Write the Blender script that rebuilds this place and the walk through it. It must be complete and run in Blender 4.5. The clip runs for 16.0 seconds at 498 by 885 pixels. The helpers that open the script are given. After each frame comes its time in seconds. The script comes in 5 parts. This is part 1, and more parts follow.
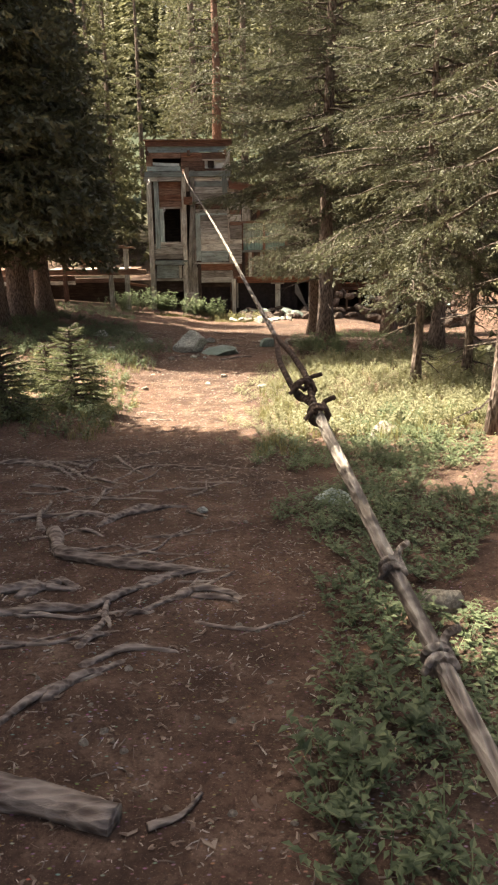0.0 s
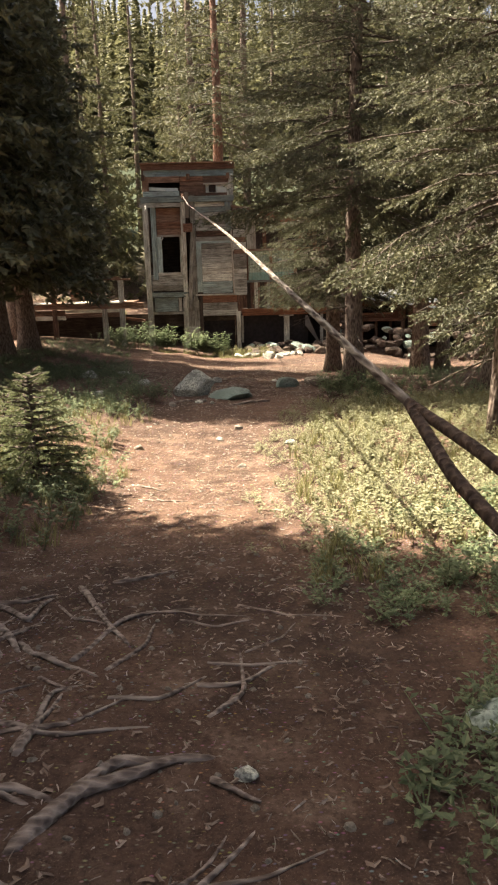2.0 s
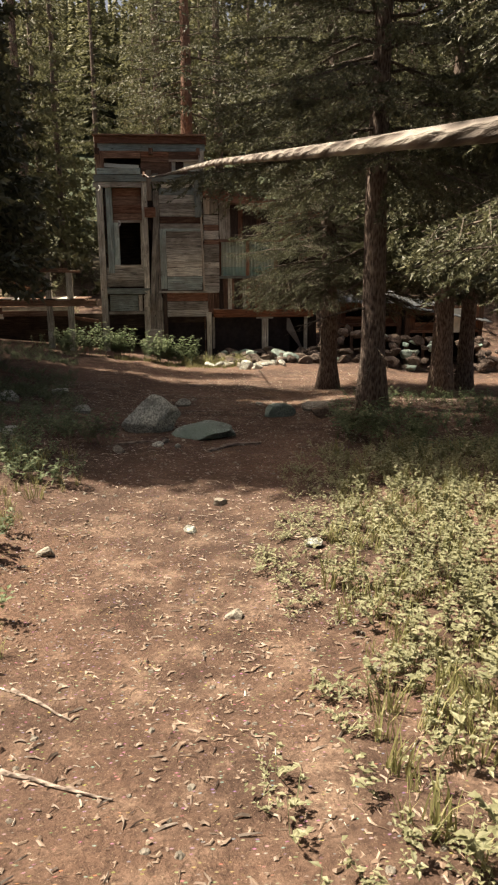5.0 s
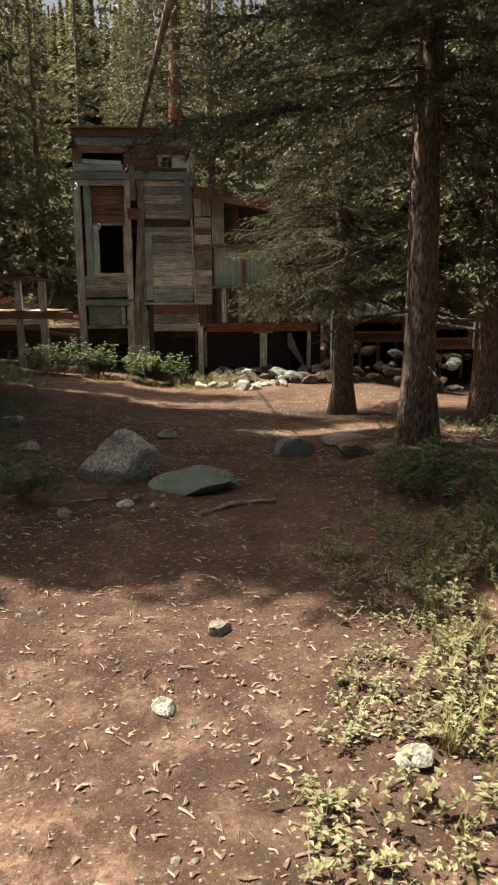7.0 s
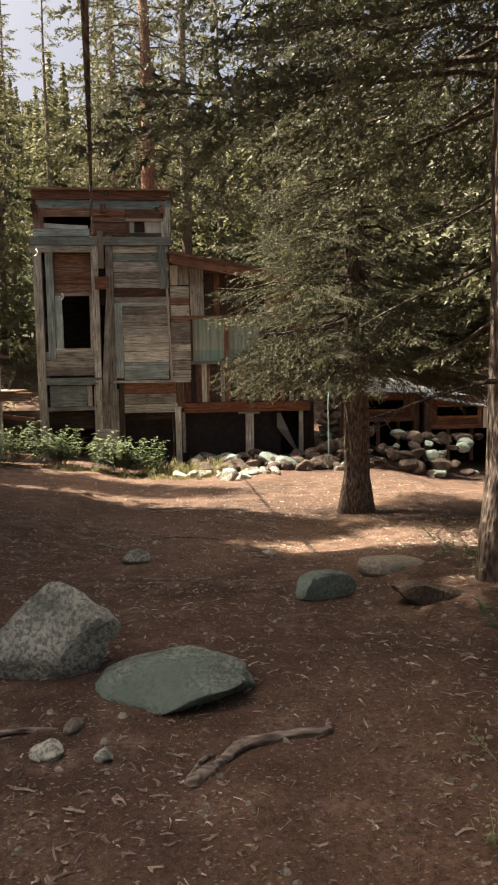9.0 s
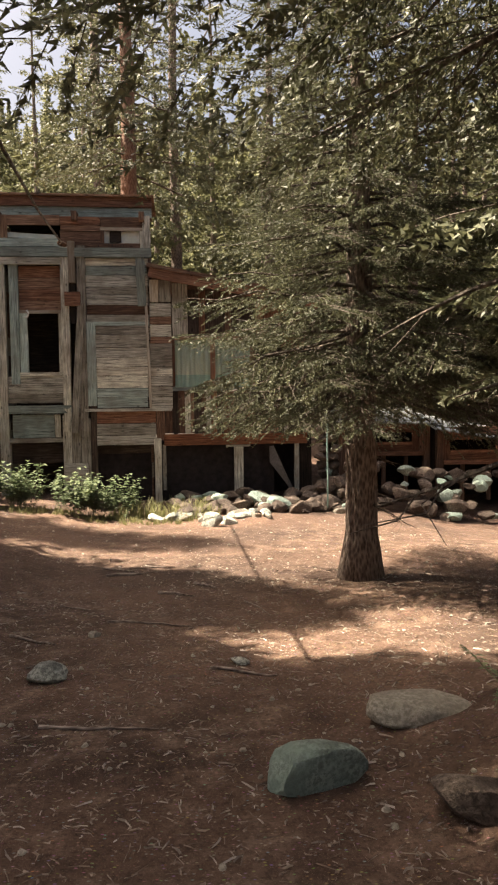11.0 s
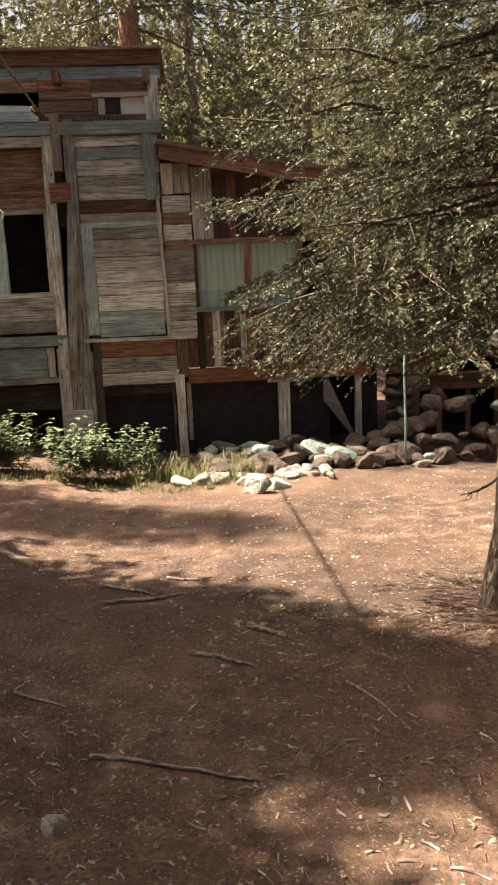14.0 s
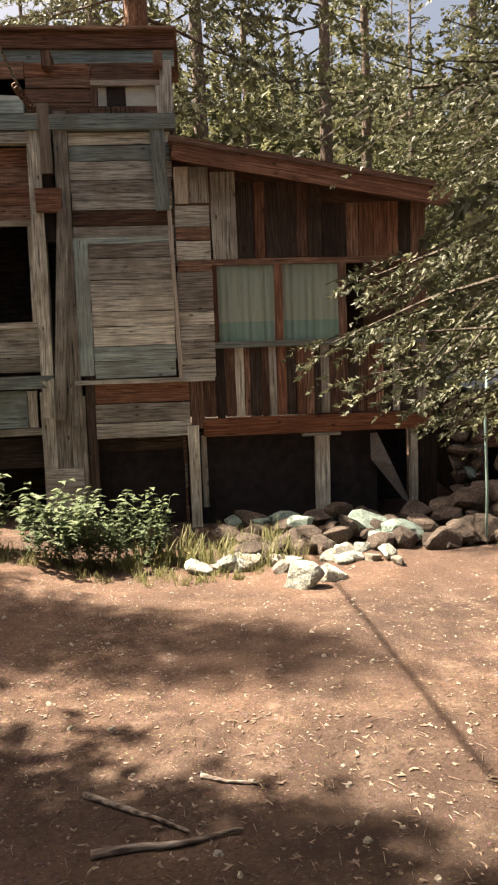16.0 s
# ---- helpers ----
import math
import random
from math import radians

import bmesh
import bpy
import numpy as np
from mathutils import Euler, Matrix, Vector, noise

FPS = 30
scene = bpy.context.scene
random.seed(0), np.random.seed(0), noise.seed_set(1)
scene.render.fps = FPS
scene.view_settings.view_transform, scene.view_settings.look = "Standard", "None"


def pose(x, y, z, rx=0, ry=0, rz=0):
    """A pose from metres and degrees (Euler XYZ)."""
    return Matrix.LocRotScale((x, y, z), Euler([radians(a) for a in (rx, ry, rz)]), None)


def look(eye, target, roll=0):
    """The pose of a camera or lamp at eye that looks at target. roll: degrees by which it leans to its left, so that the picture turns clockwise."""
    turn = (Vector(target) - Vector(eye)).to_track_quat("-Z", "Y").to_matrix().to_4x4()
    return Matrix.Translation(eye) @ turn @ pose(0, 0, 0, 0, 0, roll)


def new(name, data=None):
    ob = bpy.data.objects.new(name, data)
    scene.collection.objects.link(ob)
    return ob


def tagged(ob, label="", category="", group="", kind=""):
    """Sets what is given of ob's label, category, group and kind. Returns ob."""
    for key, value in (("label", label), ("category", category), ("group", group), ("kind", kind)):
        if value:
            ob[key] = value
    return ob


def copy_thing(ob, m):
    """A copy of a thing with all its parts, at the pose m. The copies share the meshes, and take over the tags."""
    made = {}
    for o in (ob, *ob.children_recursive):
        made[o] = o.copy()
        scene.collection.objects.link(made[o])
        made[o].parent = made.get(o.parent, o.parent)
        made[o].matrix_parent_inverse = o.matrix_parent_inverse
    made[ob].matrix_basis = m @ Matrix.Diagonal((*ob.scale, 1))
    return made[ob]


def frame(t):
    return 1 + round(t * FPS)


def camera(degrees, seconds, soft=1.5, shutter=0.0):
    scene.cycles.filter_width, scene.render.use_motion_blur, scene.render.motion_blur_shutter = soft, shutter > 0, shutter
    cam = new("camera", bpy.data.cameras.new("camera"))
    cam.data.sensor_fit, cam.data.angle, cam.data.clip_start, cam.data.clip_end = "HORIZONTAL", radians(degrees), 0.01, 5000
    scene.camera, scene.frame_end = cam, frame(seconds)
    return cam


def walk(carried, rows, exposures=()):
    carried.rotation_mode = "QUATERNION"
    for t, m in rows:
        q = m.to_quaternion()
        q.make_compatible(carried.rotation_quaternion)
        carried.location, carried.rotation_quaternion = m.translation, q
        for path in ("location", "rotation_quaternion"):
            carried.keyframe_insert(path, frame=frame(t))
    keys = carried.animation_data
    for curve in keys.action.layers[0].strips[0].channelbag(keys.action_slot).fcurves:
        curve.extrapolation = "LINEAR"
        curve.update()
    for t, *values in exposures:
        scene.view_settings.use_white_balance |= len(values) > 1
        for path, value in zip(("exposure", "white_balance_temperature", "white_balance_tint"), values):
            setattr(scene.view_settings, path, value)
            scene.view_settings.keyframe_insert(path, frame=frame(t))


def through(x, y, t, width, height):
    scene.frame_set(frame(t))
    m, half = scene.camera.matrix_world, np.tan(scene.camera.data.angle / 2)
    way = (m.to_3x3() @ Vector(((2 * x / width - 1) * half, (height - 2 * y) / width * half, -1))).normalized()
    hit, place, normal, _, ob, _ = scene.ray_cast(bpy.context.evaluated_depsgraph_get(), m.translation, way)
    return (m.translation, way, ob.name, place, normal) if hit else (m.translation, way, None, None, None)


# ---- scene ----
EXPO, KELVIN, TINT = 2.0, 7250, 10
cam = camera(38.6, 16.0, soft=2.2)
METRES, EYE, TILT, LEAN, TURN = 18.1, 1.5, 0.0, 0.0, 0.0
ROWS = [
    (0.0, 0.0, 0.0, 0.0, -0.19, -16.89, 0.63),
    (0.5, -0.0031, 0.0321, -0.0036, -0.77, -16.81, 0.63),
    (1.0, -0.0107, 0.067, -0.008, -1.84, -16.82, 0.91),
    (1.5, -0.0106, 0.0995, -0.0145, -2.35, -15.81, 1.03),
    (2.0, -0.0148, 0.1331, -0.0144, -0.4, -14.17, 1.45),
    (2.5, -0.0173, 0.1642, -0.0126, 0.25, -13.33, 1.7),
    (3.0, -0.0151, 0.1943, -0.015, 1.03, -13.04, 1.67),
    (3.5, -0.0198, 0.2276, -0.0194, 1.0, -13.33, 1.34),
    (4.0, -0.0199, 0.2594, -0.0209, -0.28, -13.97, 0.97),
    (4.5, -0.0185, 0.2924, -0.024, -1.8, -14.26, 0.66),
    (5.0, -0.0242, 0.3279, -0.0267, -3.04, -14.12, 0.26),
    (7.5, -0.0246, 0.4897, -0.0456, -4.1, -11.41, 0.32),
    (8.0, -0.0254, 0.5235, -0.0464, -4.85, -9.69, 0.56),
    (8.5, -0.0246, 0.5573, -0.0477, -5.38, -7.64, 0.81),
    (9.0, -0.0277, 0.5879, -0.05, -5.79, -6.29, 0.88),
    (11.5, 0.0002, 0.7162, -0.047, -5.5, -4.25, 0.42),
    (12.0, 0.0011, 0.7446, -0.048, -2.53, -4.24, 1.0),
    (12.5, 0.0014, 0.7708, -0.0501, -1.54, -6.32, 2.2),
    (13.0, 0.0018, 0.8052, -0.0513, -1.82, -8.68, 2.89),
    (13.5, -0.0062, 0.8345, -0.054, -2.83, -9.74, 2.98),
    (14.0, -0.0076, 0.8627, -0.0546, -3.92, -10.07, 2.49),
    (14.5, -0.0092, 0.8952, -0.0572, -4.75, -9.84, 1.88),
    (15.0, -0.0147, 0.9253, -0.0605, -5.15, -9.37, 1.41),
    (15.5, -0.0185, 0.9571, -0.0628, -4.79, -8.28, 1.65),
    (16.0, -0.0249, 0.9874, -0.0633, -4.4, -5.98, 2.07),
]
walk(cam, [(t, pose(0, 0, EYE, TILT, LEAN, TURN) @ pose(METRES * x, METRES * y, METRES * z, 90 + pitch, roll, yaw)) for t, x, y, z, yaw, pitch, roll in ROWS],
     exposures=[(t, EXPO + e, KELVIN, TINT) for t, e in ((0.0, 0.42), (2.0, 0.25), (3.5, -0.1), (5.0, -0.55), (7.5, -0.5), (8.4, -0.3), (9.2, 0.15), (11.5, 0.25), (16.0, 0.2))])

# ---- world and sun: the light travels +x, slightly towards -y ----
LIGHT = Vector((0.58, -0.2, -1.0)).normalized()
world = bpy.data.worlds.new("world")
scene.world = world
world.use_nodes = True
wn = world.node_tree.nodes
sky = wn.new("ShaderNodeTexSky")
sky.sky_type, sky.sun_disc = "NISHITA", False
sky.sun_elevation, sky.sun_rotation = math.asin(-LIGHT.z), math.atan2(-LIGHT.x, -LIGHT.y)
world.node_tree.links.new(sky.outputs[0], wn["Background"].inputs[0])
wn["Background"].inputs[1].default_value = 0.052
sky.dust_density, sky.ozone_density, sky.air_density = 8.0, 0.3, 0.8
sun = new("sun", bpy.data.lights.new("sun", "SUN"))
sun.data.energy, sun.data.angle, sun.data.color = 5.0, radians(0.6), (1.0, 0.92, 0.8)
sun.matrix_world = look((-20, 8, 40), Vector((-20, 8, 40)) + LIGHT)


# ---- materials ----
class Nodes:
    """A short way to write a procedural material."""

    def __init__(self, name):
        self.m = bpy.data.materials.new(name)
        self.m.use_nodes = True
        self.t = self.m.node_tree
        self.bsdf = self.t.nodes["Principled BSDF"]
        self.out = self.t.nodes["Material Output"]

    def node(self, kind, **ins):
        n = self.t.nodes.new(kind)
        for k, v in ins.items():
            self.plug(n.inputs[k.replace("_", " ")], v)
        return n

    def plug(self, socket, v):
        if isinstance(v, bpy.types.NodeSocket):
            self.t.links.new(v, socket)
        else:
            socket.default_value = v

    def coords(self, scale=(1, 1, 1), shift=False):
        tc = self.t.nodes.new("ShaderNodeTexCoord")
        mp = self.node("ShaderNodeMapping", Vector=tc.outputs["Object"])
        mp.inputs["Scale"].default_value = scale
        if shift:
            oi = self.t.nodes.new("ShaderNodeObjectInfo")
            mul = self.t.nodes.new("ShaderNodeMath")
            mul.operation = "MULTIPLY"
            self.plug(mul.inputs[0], oi.outputs["Random"])
            mul.inputs[1].default_value = 57.0
            self.plug(mp.inputs["Location"], mul.outputs[0])
        return mp.outputs[0]

    def noise(self, vec, scale, detail=4.0, rough=0.55, distort=0.0):
        return self.node("ShaderNodeTexNoise", Vector=vec, Scale=scale, Detail=detail, Roughness=rough, Distortion=distort).outputs[0]

    def ramp(self, fac, stops):
        r = self.node("ShaderNodeValToRGB", Fac=fac)
        e = r.color_ramp.elements
        while len(e) < len(stops):
            e.new(0.5)
        for el, (p, c) in zip(e, stops):
            el.position = p
            el.color = (*c, 1) if len(c) == 3 else c
        return r.outputs[0]

    def mix(self, fac, a, b, how="MIX"):
        n = self.t.nodes.new("ShaderNodeMix")
        n.data_type, n.blend_type = "RGBA", how
        self.plug(n.inputs[0], fac)
        self.plug(n.inputs[6], a if isinstance(a, bpy.types.NodeSocket) else (*a, 1))
        self.plug(n.inputs[7], b if isinstance(b, bpy.types.NodeSocket) else (*b, 1))
        return n.outputs[2]

    def bump(self, height, strength=0.5, dist=0.02):
        b = self.node("ShaderNodeBump", Height=height, Strength=strength, Distance=dist)
        self.plug(self.bsdf.inputs["Normal"], b.outputs[0])

    def done(self, colour, rough=0.85, spec=0.3):
        self.plug(self.bsdf.inputs["Base Color"], colour if isinstance(colour, bpy.types.NodeSocket) else (*colour, 1))
        self.plug(self.bsdf.inputs["Roughness"], rough)
        self.bsdf.inputs["Specular IOR Level"].default_value = spec
        return self.m


def wood(name, dark, mid, light, warm=None):
    """Weathered boards: grain along local x, knots, stains, a tone of its own for each board."""
    n = Nodes(name)
    v = n.coords((1, 1, 1), True)
    vs = n.coords((1.2, 26, 26), True)
    grain = n.noise(vs, 2.2, 6, 0.65, 0.6)
    col = n.ramp(grain, [(0.36, dark), (0.5, mid), (0.64, light)])
    stain = n.noise(v, 2.3, 5, 0.6)
    col = n.mix(n.ramp(stain, [(0.42, (0, 0, 0)), (0.68, (0.75, 0.75, 0.75))]), col, warm or dark)
    vk = n.coords((3.0, 7.0, 7.0), True)
    knot = n.node("ShaderNodeTexVoronoi", Vector=vk, Scale=1.0).outputs["Distance"]
    col = n.mix(n.ramp(knot, [(0.05, (0.8, 0.8, 0.8)), (0.13, (0, 0, 0))]), col, tuple(c * 0.35 for c in dark))
    oi = n.t.nodes.new("ShaderNodeObjectInfo")
    tone = n.ramp(oi.outputs["Random"], [(0.0, (0.5, 0.46, 0.43)), (0.5, (1.0, 0.98, 0.96)), (1.0, (1.5, 1.46, 1.38))])
    col = n.mix(1.0, col, tone, "MULTIPLY")
    n.bump(grain, 0.6, 0.006)
    return n.done(col, 0.82, 0.25)


WOOD_GREY = wood("weathered_grey_wood", (0.105, 0.108, 0.10), (0.46, 0.465, 0.42), (0.72, 0.72, 0.65), (0.21, 0.185, 0.15))
WOOD_BLUE = wood("blue_grey_wood", (0.11, 0.14, 0.14), (0.30, 0.39, 0.385), (0.48, 0.58, 0.56), (0.19, 0.195, 0.18))
WOOD_BROWN = wood("brown_wood", (0.05, 0.031, 0.023), (0.165, 0.098, 0.07), (0.33, 0.22, 0.16), (0.095, 0.055, 0.039))
WOOD_RED = wood("red_brown_wood", (0.055, 0.025, 0.017), (0.16, 0.078, 0.05), (0.29, 0.17, 0.115), (0.10, 0.05, 0.033))
# rust-red beam wood, brightened: sunlight on its right end put into the colour
WOOD_RUST_LIT = wood("sunlit_rust_red_timber", (0.10, 0.04, 0.022), (0.32, 0.135, 0.07), (0.50, 0.26, 0.15), (0.20, 0.085, 0.045))
# dark boards, and inner surfaces whose near-black colour carries the shade indoors
WOOD_DARK = wood("dark_wood_and_inside_shade", (0.018, 0.013, 0.011), (0.045, 0.033, 0.027), (0.085, 0.066, 0.055))
WOOD_PALE = wood("pale_bleached_wood", (0.22, 0.2, 0.17), (0.42, 0.39, 0.34), (0.6, 0.57, 0.5), (0.3, 0.24, 0.18))


def soil():
    n = Nodes("forest_soil")
    v = n.coords()
    big = n.noise(v, 0.55, 5, 0.6)
    mid = n.noise(v, 4.5, 6, 0.65)
    fine = n.noise(v, 38, 6, 0.7)
    col = n.ramp(mid, [(0.3, (0.035, 0.021, 0.017)), (0.5, (0.095, 0.06, 0.045)), (0.72, (0.28, 0.195, 0.145))])
    col = n.mix(n.ramp(big, [(0.38, (0, 0, 0)), (0.62, (0.7, 0.7, 0.7))]), col, (0.185, 0.112, 0.080))
    col = n.mix(n.ramp(fine, [(0.35, (0.75, 0.75, 0.75)), (0.55, (0, 0, 0))]), col, (0.055, 0.034, 0.026))
    chips = n.node("ShaderNodeTexVoronoi", Vector=n.coords((1, 1.7, 1)), Scale=30.0)
    col = n.mix(n.ramp(chips.outputs["Distance"], [(0.10, (0.55, 0.55, 0.55)), (0.24, (0, 0, 0))]), col, n.mix(0.6, chips.outputs["Color"], (0.36, 0.25, 0.17), "MIX"))
    fleck = n.noise(v, 150, 3, 0.6)
    col = n.mix(n.ramp(fleck, [(0.60, (0, 0, 0)), (0.70, (0.6, 0.6, 0.6))]), col, (0.34, 0.25, 0.18))
    # dark needle litter in broad random patches
    litter = n.noise(v, 0.33, 4, 0.6)
    col = n.mix(n.ramp(litter, [(0.46, (0, 0, 0)), (0.62, (0.6, 0.6, 0.6))]), col, (0.05, 0.034, 0.028))
    # forested slopes far away
    sep = n.node("ShaderNodeSeparateXYZ", Vector=n.coords())
    far = n.node("ShaderNodeMapRange", Value=sep.outputs["Y"], From_Min=30.0, From_Max=48.0).outputs[0]
    wood_far = n.ramp(n.noise(v, 0.22, 8, 0.7), [(0.35, (0.02, 0.03, 0.018)), (0.6, (0.05, 0.062, 0.035)), (0.75, (0.10, 0.095, 0.06))])
    col = n.mix(far, col, wood_far)
    n.bump(n.mix(0.5, mid, fine), 0.9, 0.05)
    return n.done(col, 0.95, 0.15)


SOIL = soil()


def leafy(name, a, b, c, through=0.35, sprays=0.25):
    """Leaves or needles: each piece its own tone, part of the light goes through."""
    n = Nodes(name)
    g = n.t.nodes.new("ShaderNodeNewGeometry")
    tone = n.mix(sprays, g.outputs["Random Per Island"], n.ramp(n.noise(n.coords(), 4.5, 4, 0.6), [(0.33, (0, 0, 0)), (0.67, (1, 1, 1))]))
    col = n.ramp(tone, [(0.0, a), (0.55, b), (1.0, c)])
    blot = n.noise(n.coords(), 1.3, 3)
    col = n.mix(n.ramp(blot, [(0.35, (0.35, 0.35, 0.35)), (0.65, (0, 0, 0))]), col, a)
    n.done(col, 0.55, 0.35)
    tr = n.node("ShaderNodeBsdfTranslucent", Color=col)
    mx = n.node("ShaderNodeMixShader", Fac=through)
    n.plug(mx.inputs[1], n.bsdf.outputs[0])
    n.plug(mx.inputs[2], tr.outputs[0])
    n.plug(n.out.inputs["Surface"], mx.outputs[0])
    return n.m


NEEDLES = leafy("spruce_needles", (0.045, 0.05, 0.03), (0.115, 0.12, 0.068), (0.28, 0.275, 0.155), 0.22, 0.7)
# lighter NEEDLES copy, the sunlight on distant spires put into its colour
NEEDLES_FAR_LIT = leafy("sunlit_far_needles", (0.08, 0.085, 0.045), (0.17, 0.17, 0.088), (0.26, 0.25, 0.14), 0.35, 0.6)
NEEDLES_YOUNG = leafy("young_spruce_needles", (0.10, 0.12, 0.055), (0.19, 0.215, 0.105), (0.31, 0.32, 0.18), 0.35)
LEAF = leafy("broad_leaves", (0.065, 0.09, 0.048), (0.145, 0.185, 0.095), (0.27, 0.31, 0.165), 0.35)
# paler LEAF copy: dry meadow tone plus sunlight put into the colour
LEAF_SUN = leafy("sunlit_leaf_copy", (0.15, 0.155, 0.085), (0.26, 0.26, 0.15), (0.42, 0.405, 0.27), 0.35)
GRASS = leafy("dry_grass", (0.14, 0.15, 0.06), (0.26, 0.25, 0.11), (0.42, 0.37, 0.2), 0.35)
LITTER = leafy("dry_litter", (0.08, 0.055, 0.042), (0.21, 0.145, 0.105), (0.42, 0.34, 0.27), 0.0)


def bark(name, dark, mid, light, stretch=(1, 1, 0.3), patch=0.0):
    n = Nodes(name)
    v = n.coords(stretch)
    flakes = n.node("ShaderNodeTexVoronoi", Vector=v, Scale=44.0).outputs["Distance"]
    ns = n.noise(v, 24, 6, 0.7)
    h = n.mix(0.5, flakes, ns)
    col = n.ramp(h, [(0.2, dark), (0.42, mid), (0.66, light)])
    lichen = n.noise(n.coords(), 3.1, 5, 0.6)
    col = n.mix(n.ramp(lichen, [(0.56, (0, 0, 0)), (0.68, (0.35, 0.35, 0.35))]), col, light)
    if patch:
        worn = n.noise(n.coords((1, 1, 1)), 5.5, 3, 0.5)
        col = n.mix(n.ramp(worn, [(0.5, (0, 0, 0)), (0.58, (patch, patch, patch))]), col, dark)
    n.bump(h, 1.0, 0.03)
    return n.done(col, 0.9, 0.2)


BARK = bark("spruce_bark", (0.035, 0.025, 0.02), (0.115, 0.084, 0.07), (0.27, 0.215, 0.18))
BARK_RED = bark("pine_bark", (0.055, 0.03, 0.022), (0.18, 0.10, 0.073), (0.31, 0.20, 0.15))
TWIG = bark("grey_twigs", (0.03, 0.023, 0.019), (0.065, 0.052, 0.042), (0.14, 0.115, 0.095))
ROOT = bark("worn_root_wood", (0.06, 0.045, 0.038), (0.165, 0.128, 0.108), (0.37, 0.31, 0.265), (0.22, 1, 1))
ROPE = bark("weathered_rope", (0.09, 0.075, 0.065), (0.22, 0.19, 0.165), (0.46, 0.42, 0.36), (1.4, 0.1, 1.4), 0.85)
# darker rope copy: shade on the stretch to the tower put into colour
ROPE_SHADED = bark("shaded_grey_brown_rope", (0.02, 0.016, 0.013), (0.12, 0.10, 0.088), (0.32, 0.29, 0.255), (1.4, 0.1, 1.4))
CABLE = bark("dark_rusty_cable", (0.02, 0.014, 0.012), (0.05, 0.035, 0.028), (0.10, 0.07, 0.055))


def stone(name, dark, mid, light, moss=None):
    n = Nodes(name)
    v = n.coords((1, 1, 1), True)
    a = n.noise(v, 5, 7, 0.7)
    b = n.noise(v, 45, 5, 0.7)
    col = n.ramp(a, [(0.3, dark), (0.5, mid), (0.72, light)])
    col = n.mix(n.ramp(b, [(0.42, (0.8, 0.8, 0.8)), (0.56, (0, 0, 0))]), col, dark)
    if moss:
        col = n.mix(n.ramp(n.noise(v, 2.6, 4), [(0.48, (0, 0, 0)), (0.62, (0.8, 0.8, 0.8))]), col, moss)
    oi = n.t.nodes.new("ShaderNodeObjectInfo")
    col = n.mix(1.0, col, n.ramp(oi.outputs["Random"], [(0.0, (0.7, 0.68, 0.66)), (1.0, (1.25, 1.22, 1.15))]), "MULTIPLY")
    n.bump(n.mix(0.5, a, b), 1.0, 0.06)
    return n.done(col, 0.85, 0.25)


# pale tones hold both lichen and the sun dapple of the boulder
STONE = stone("sun_dappled_lichen_stone", (0.15, 0.16, 0.15), (0.58, 0.61, 0.56), (0.82, 0.85, 0.78))
STONE_TEAL = stone("green_grey_slate", (0.15, 0.185, 0.17), (0.40, 0.50, 0.46), (0.60, 0.70, 0.65), (0.28, 0.38, 0.34))
STONE_BROWN = stone("brown_field_stone", (0.05, 0.038, 0.032), (0.13, 0.10, 0.085), (0.27, 0.22, 0.19))
STONE_PALE = stone("pale_stone", (0.22, 0.2, 0.17), (0.38, 0.355, 0.31), (0.56, 0.53, 0.48))


def plain(name, a, b, scale=6.0, rough=0.7, metal=0.0, bump=0.3):
    n = Nodes(name)
    ns = n.noise(n.coords((1, 1, 1), True), scale, 6, 0.65)
    n.bsdf.inputs["Metallic"].default_value = metal
    n.bump(ns, bump, 0.01)
    return n.done(n.ramp(ns, [(0.35, a), (0.65, b)]), rough, 0.3)


CLOTH_DARK = plain("dark_cloth_and_shade", (0.018, 0.014, 0.014), (0.034, 0.027, 0.027), 9, 0.9)
CURTAIN = plain("pale_green_curtain", (0.80, 0.84, 0.74), (0.88, 0.89, 0.82), 2.5, 0.9)
CURTAIN_TEAL = plain("teal_curtain", (0.46, 0.68, 0.66), (0.64, 0.80, 0.75), 2.0, 0.9)
WHITE = plain("dirty_white_sheet", (0.55, 0.58, 0.52), (0.78, 0.78, 0.7), 5, 0.7)
TIN = plain("corrugated_roof_tin", (0.10, 0.11, 0.115), (0.24, 0.25, 0.25), 4, 0.5, 0.6)
RUST = plain("rusty_iron", (0.05, 0.03, 0.022), (0.16, 0.085, 0.05), 16, 0.75, 0.4)
IRON_PALE = plain("galvanised_iron", (0.42, 0.42, 0.4), (0.62, 0.62, 0.6), 16, 0.45, 0.6)
TEAL_PAINT = plain("faded_teal_paint", (0.16, 0.26, 0.24), (0.26, 0.37, 0.34), 12, 0.55)
INK = plain("black_paint_marks", (0.012, 0.011, 0.01), (0.03, 0.025, 0.022), 20, 0.8)
FLOOR_DARK = plain("dark_floor", (0.02, 0.016, 0.013), (0.035, 0.028, 0.024), 8, 0.95)


def glass():
    """Thin window glass: clear straight through, glossy at a slant."""
    n = Nodes("window_glass")
    clear = n.node("ShaderNodeBsdfTransparent", Color=(0.93, 0.97, 0.95, 1))
    gloss = n.node("ShaderNodeBsdfGlossy", Roughness=0.05)
    mx = n.node("ShaderNodeMixShader", Fac=n.node("ShaderNodeFresnel", IOR=1.45).outputs[0])
    n.plug(mx.inputs[1], clear.outputs[0])
    n.plug(mx.inputs[2], gloss.outputs[0])
    n.plug(n.out.inputs["Surface"], mx.outputs[0])
    return n.m


GLASS = glass()

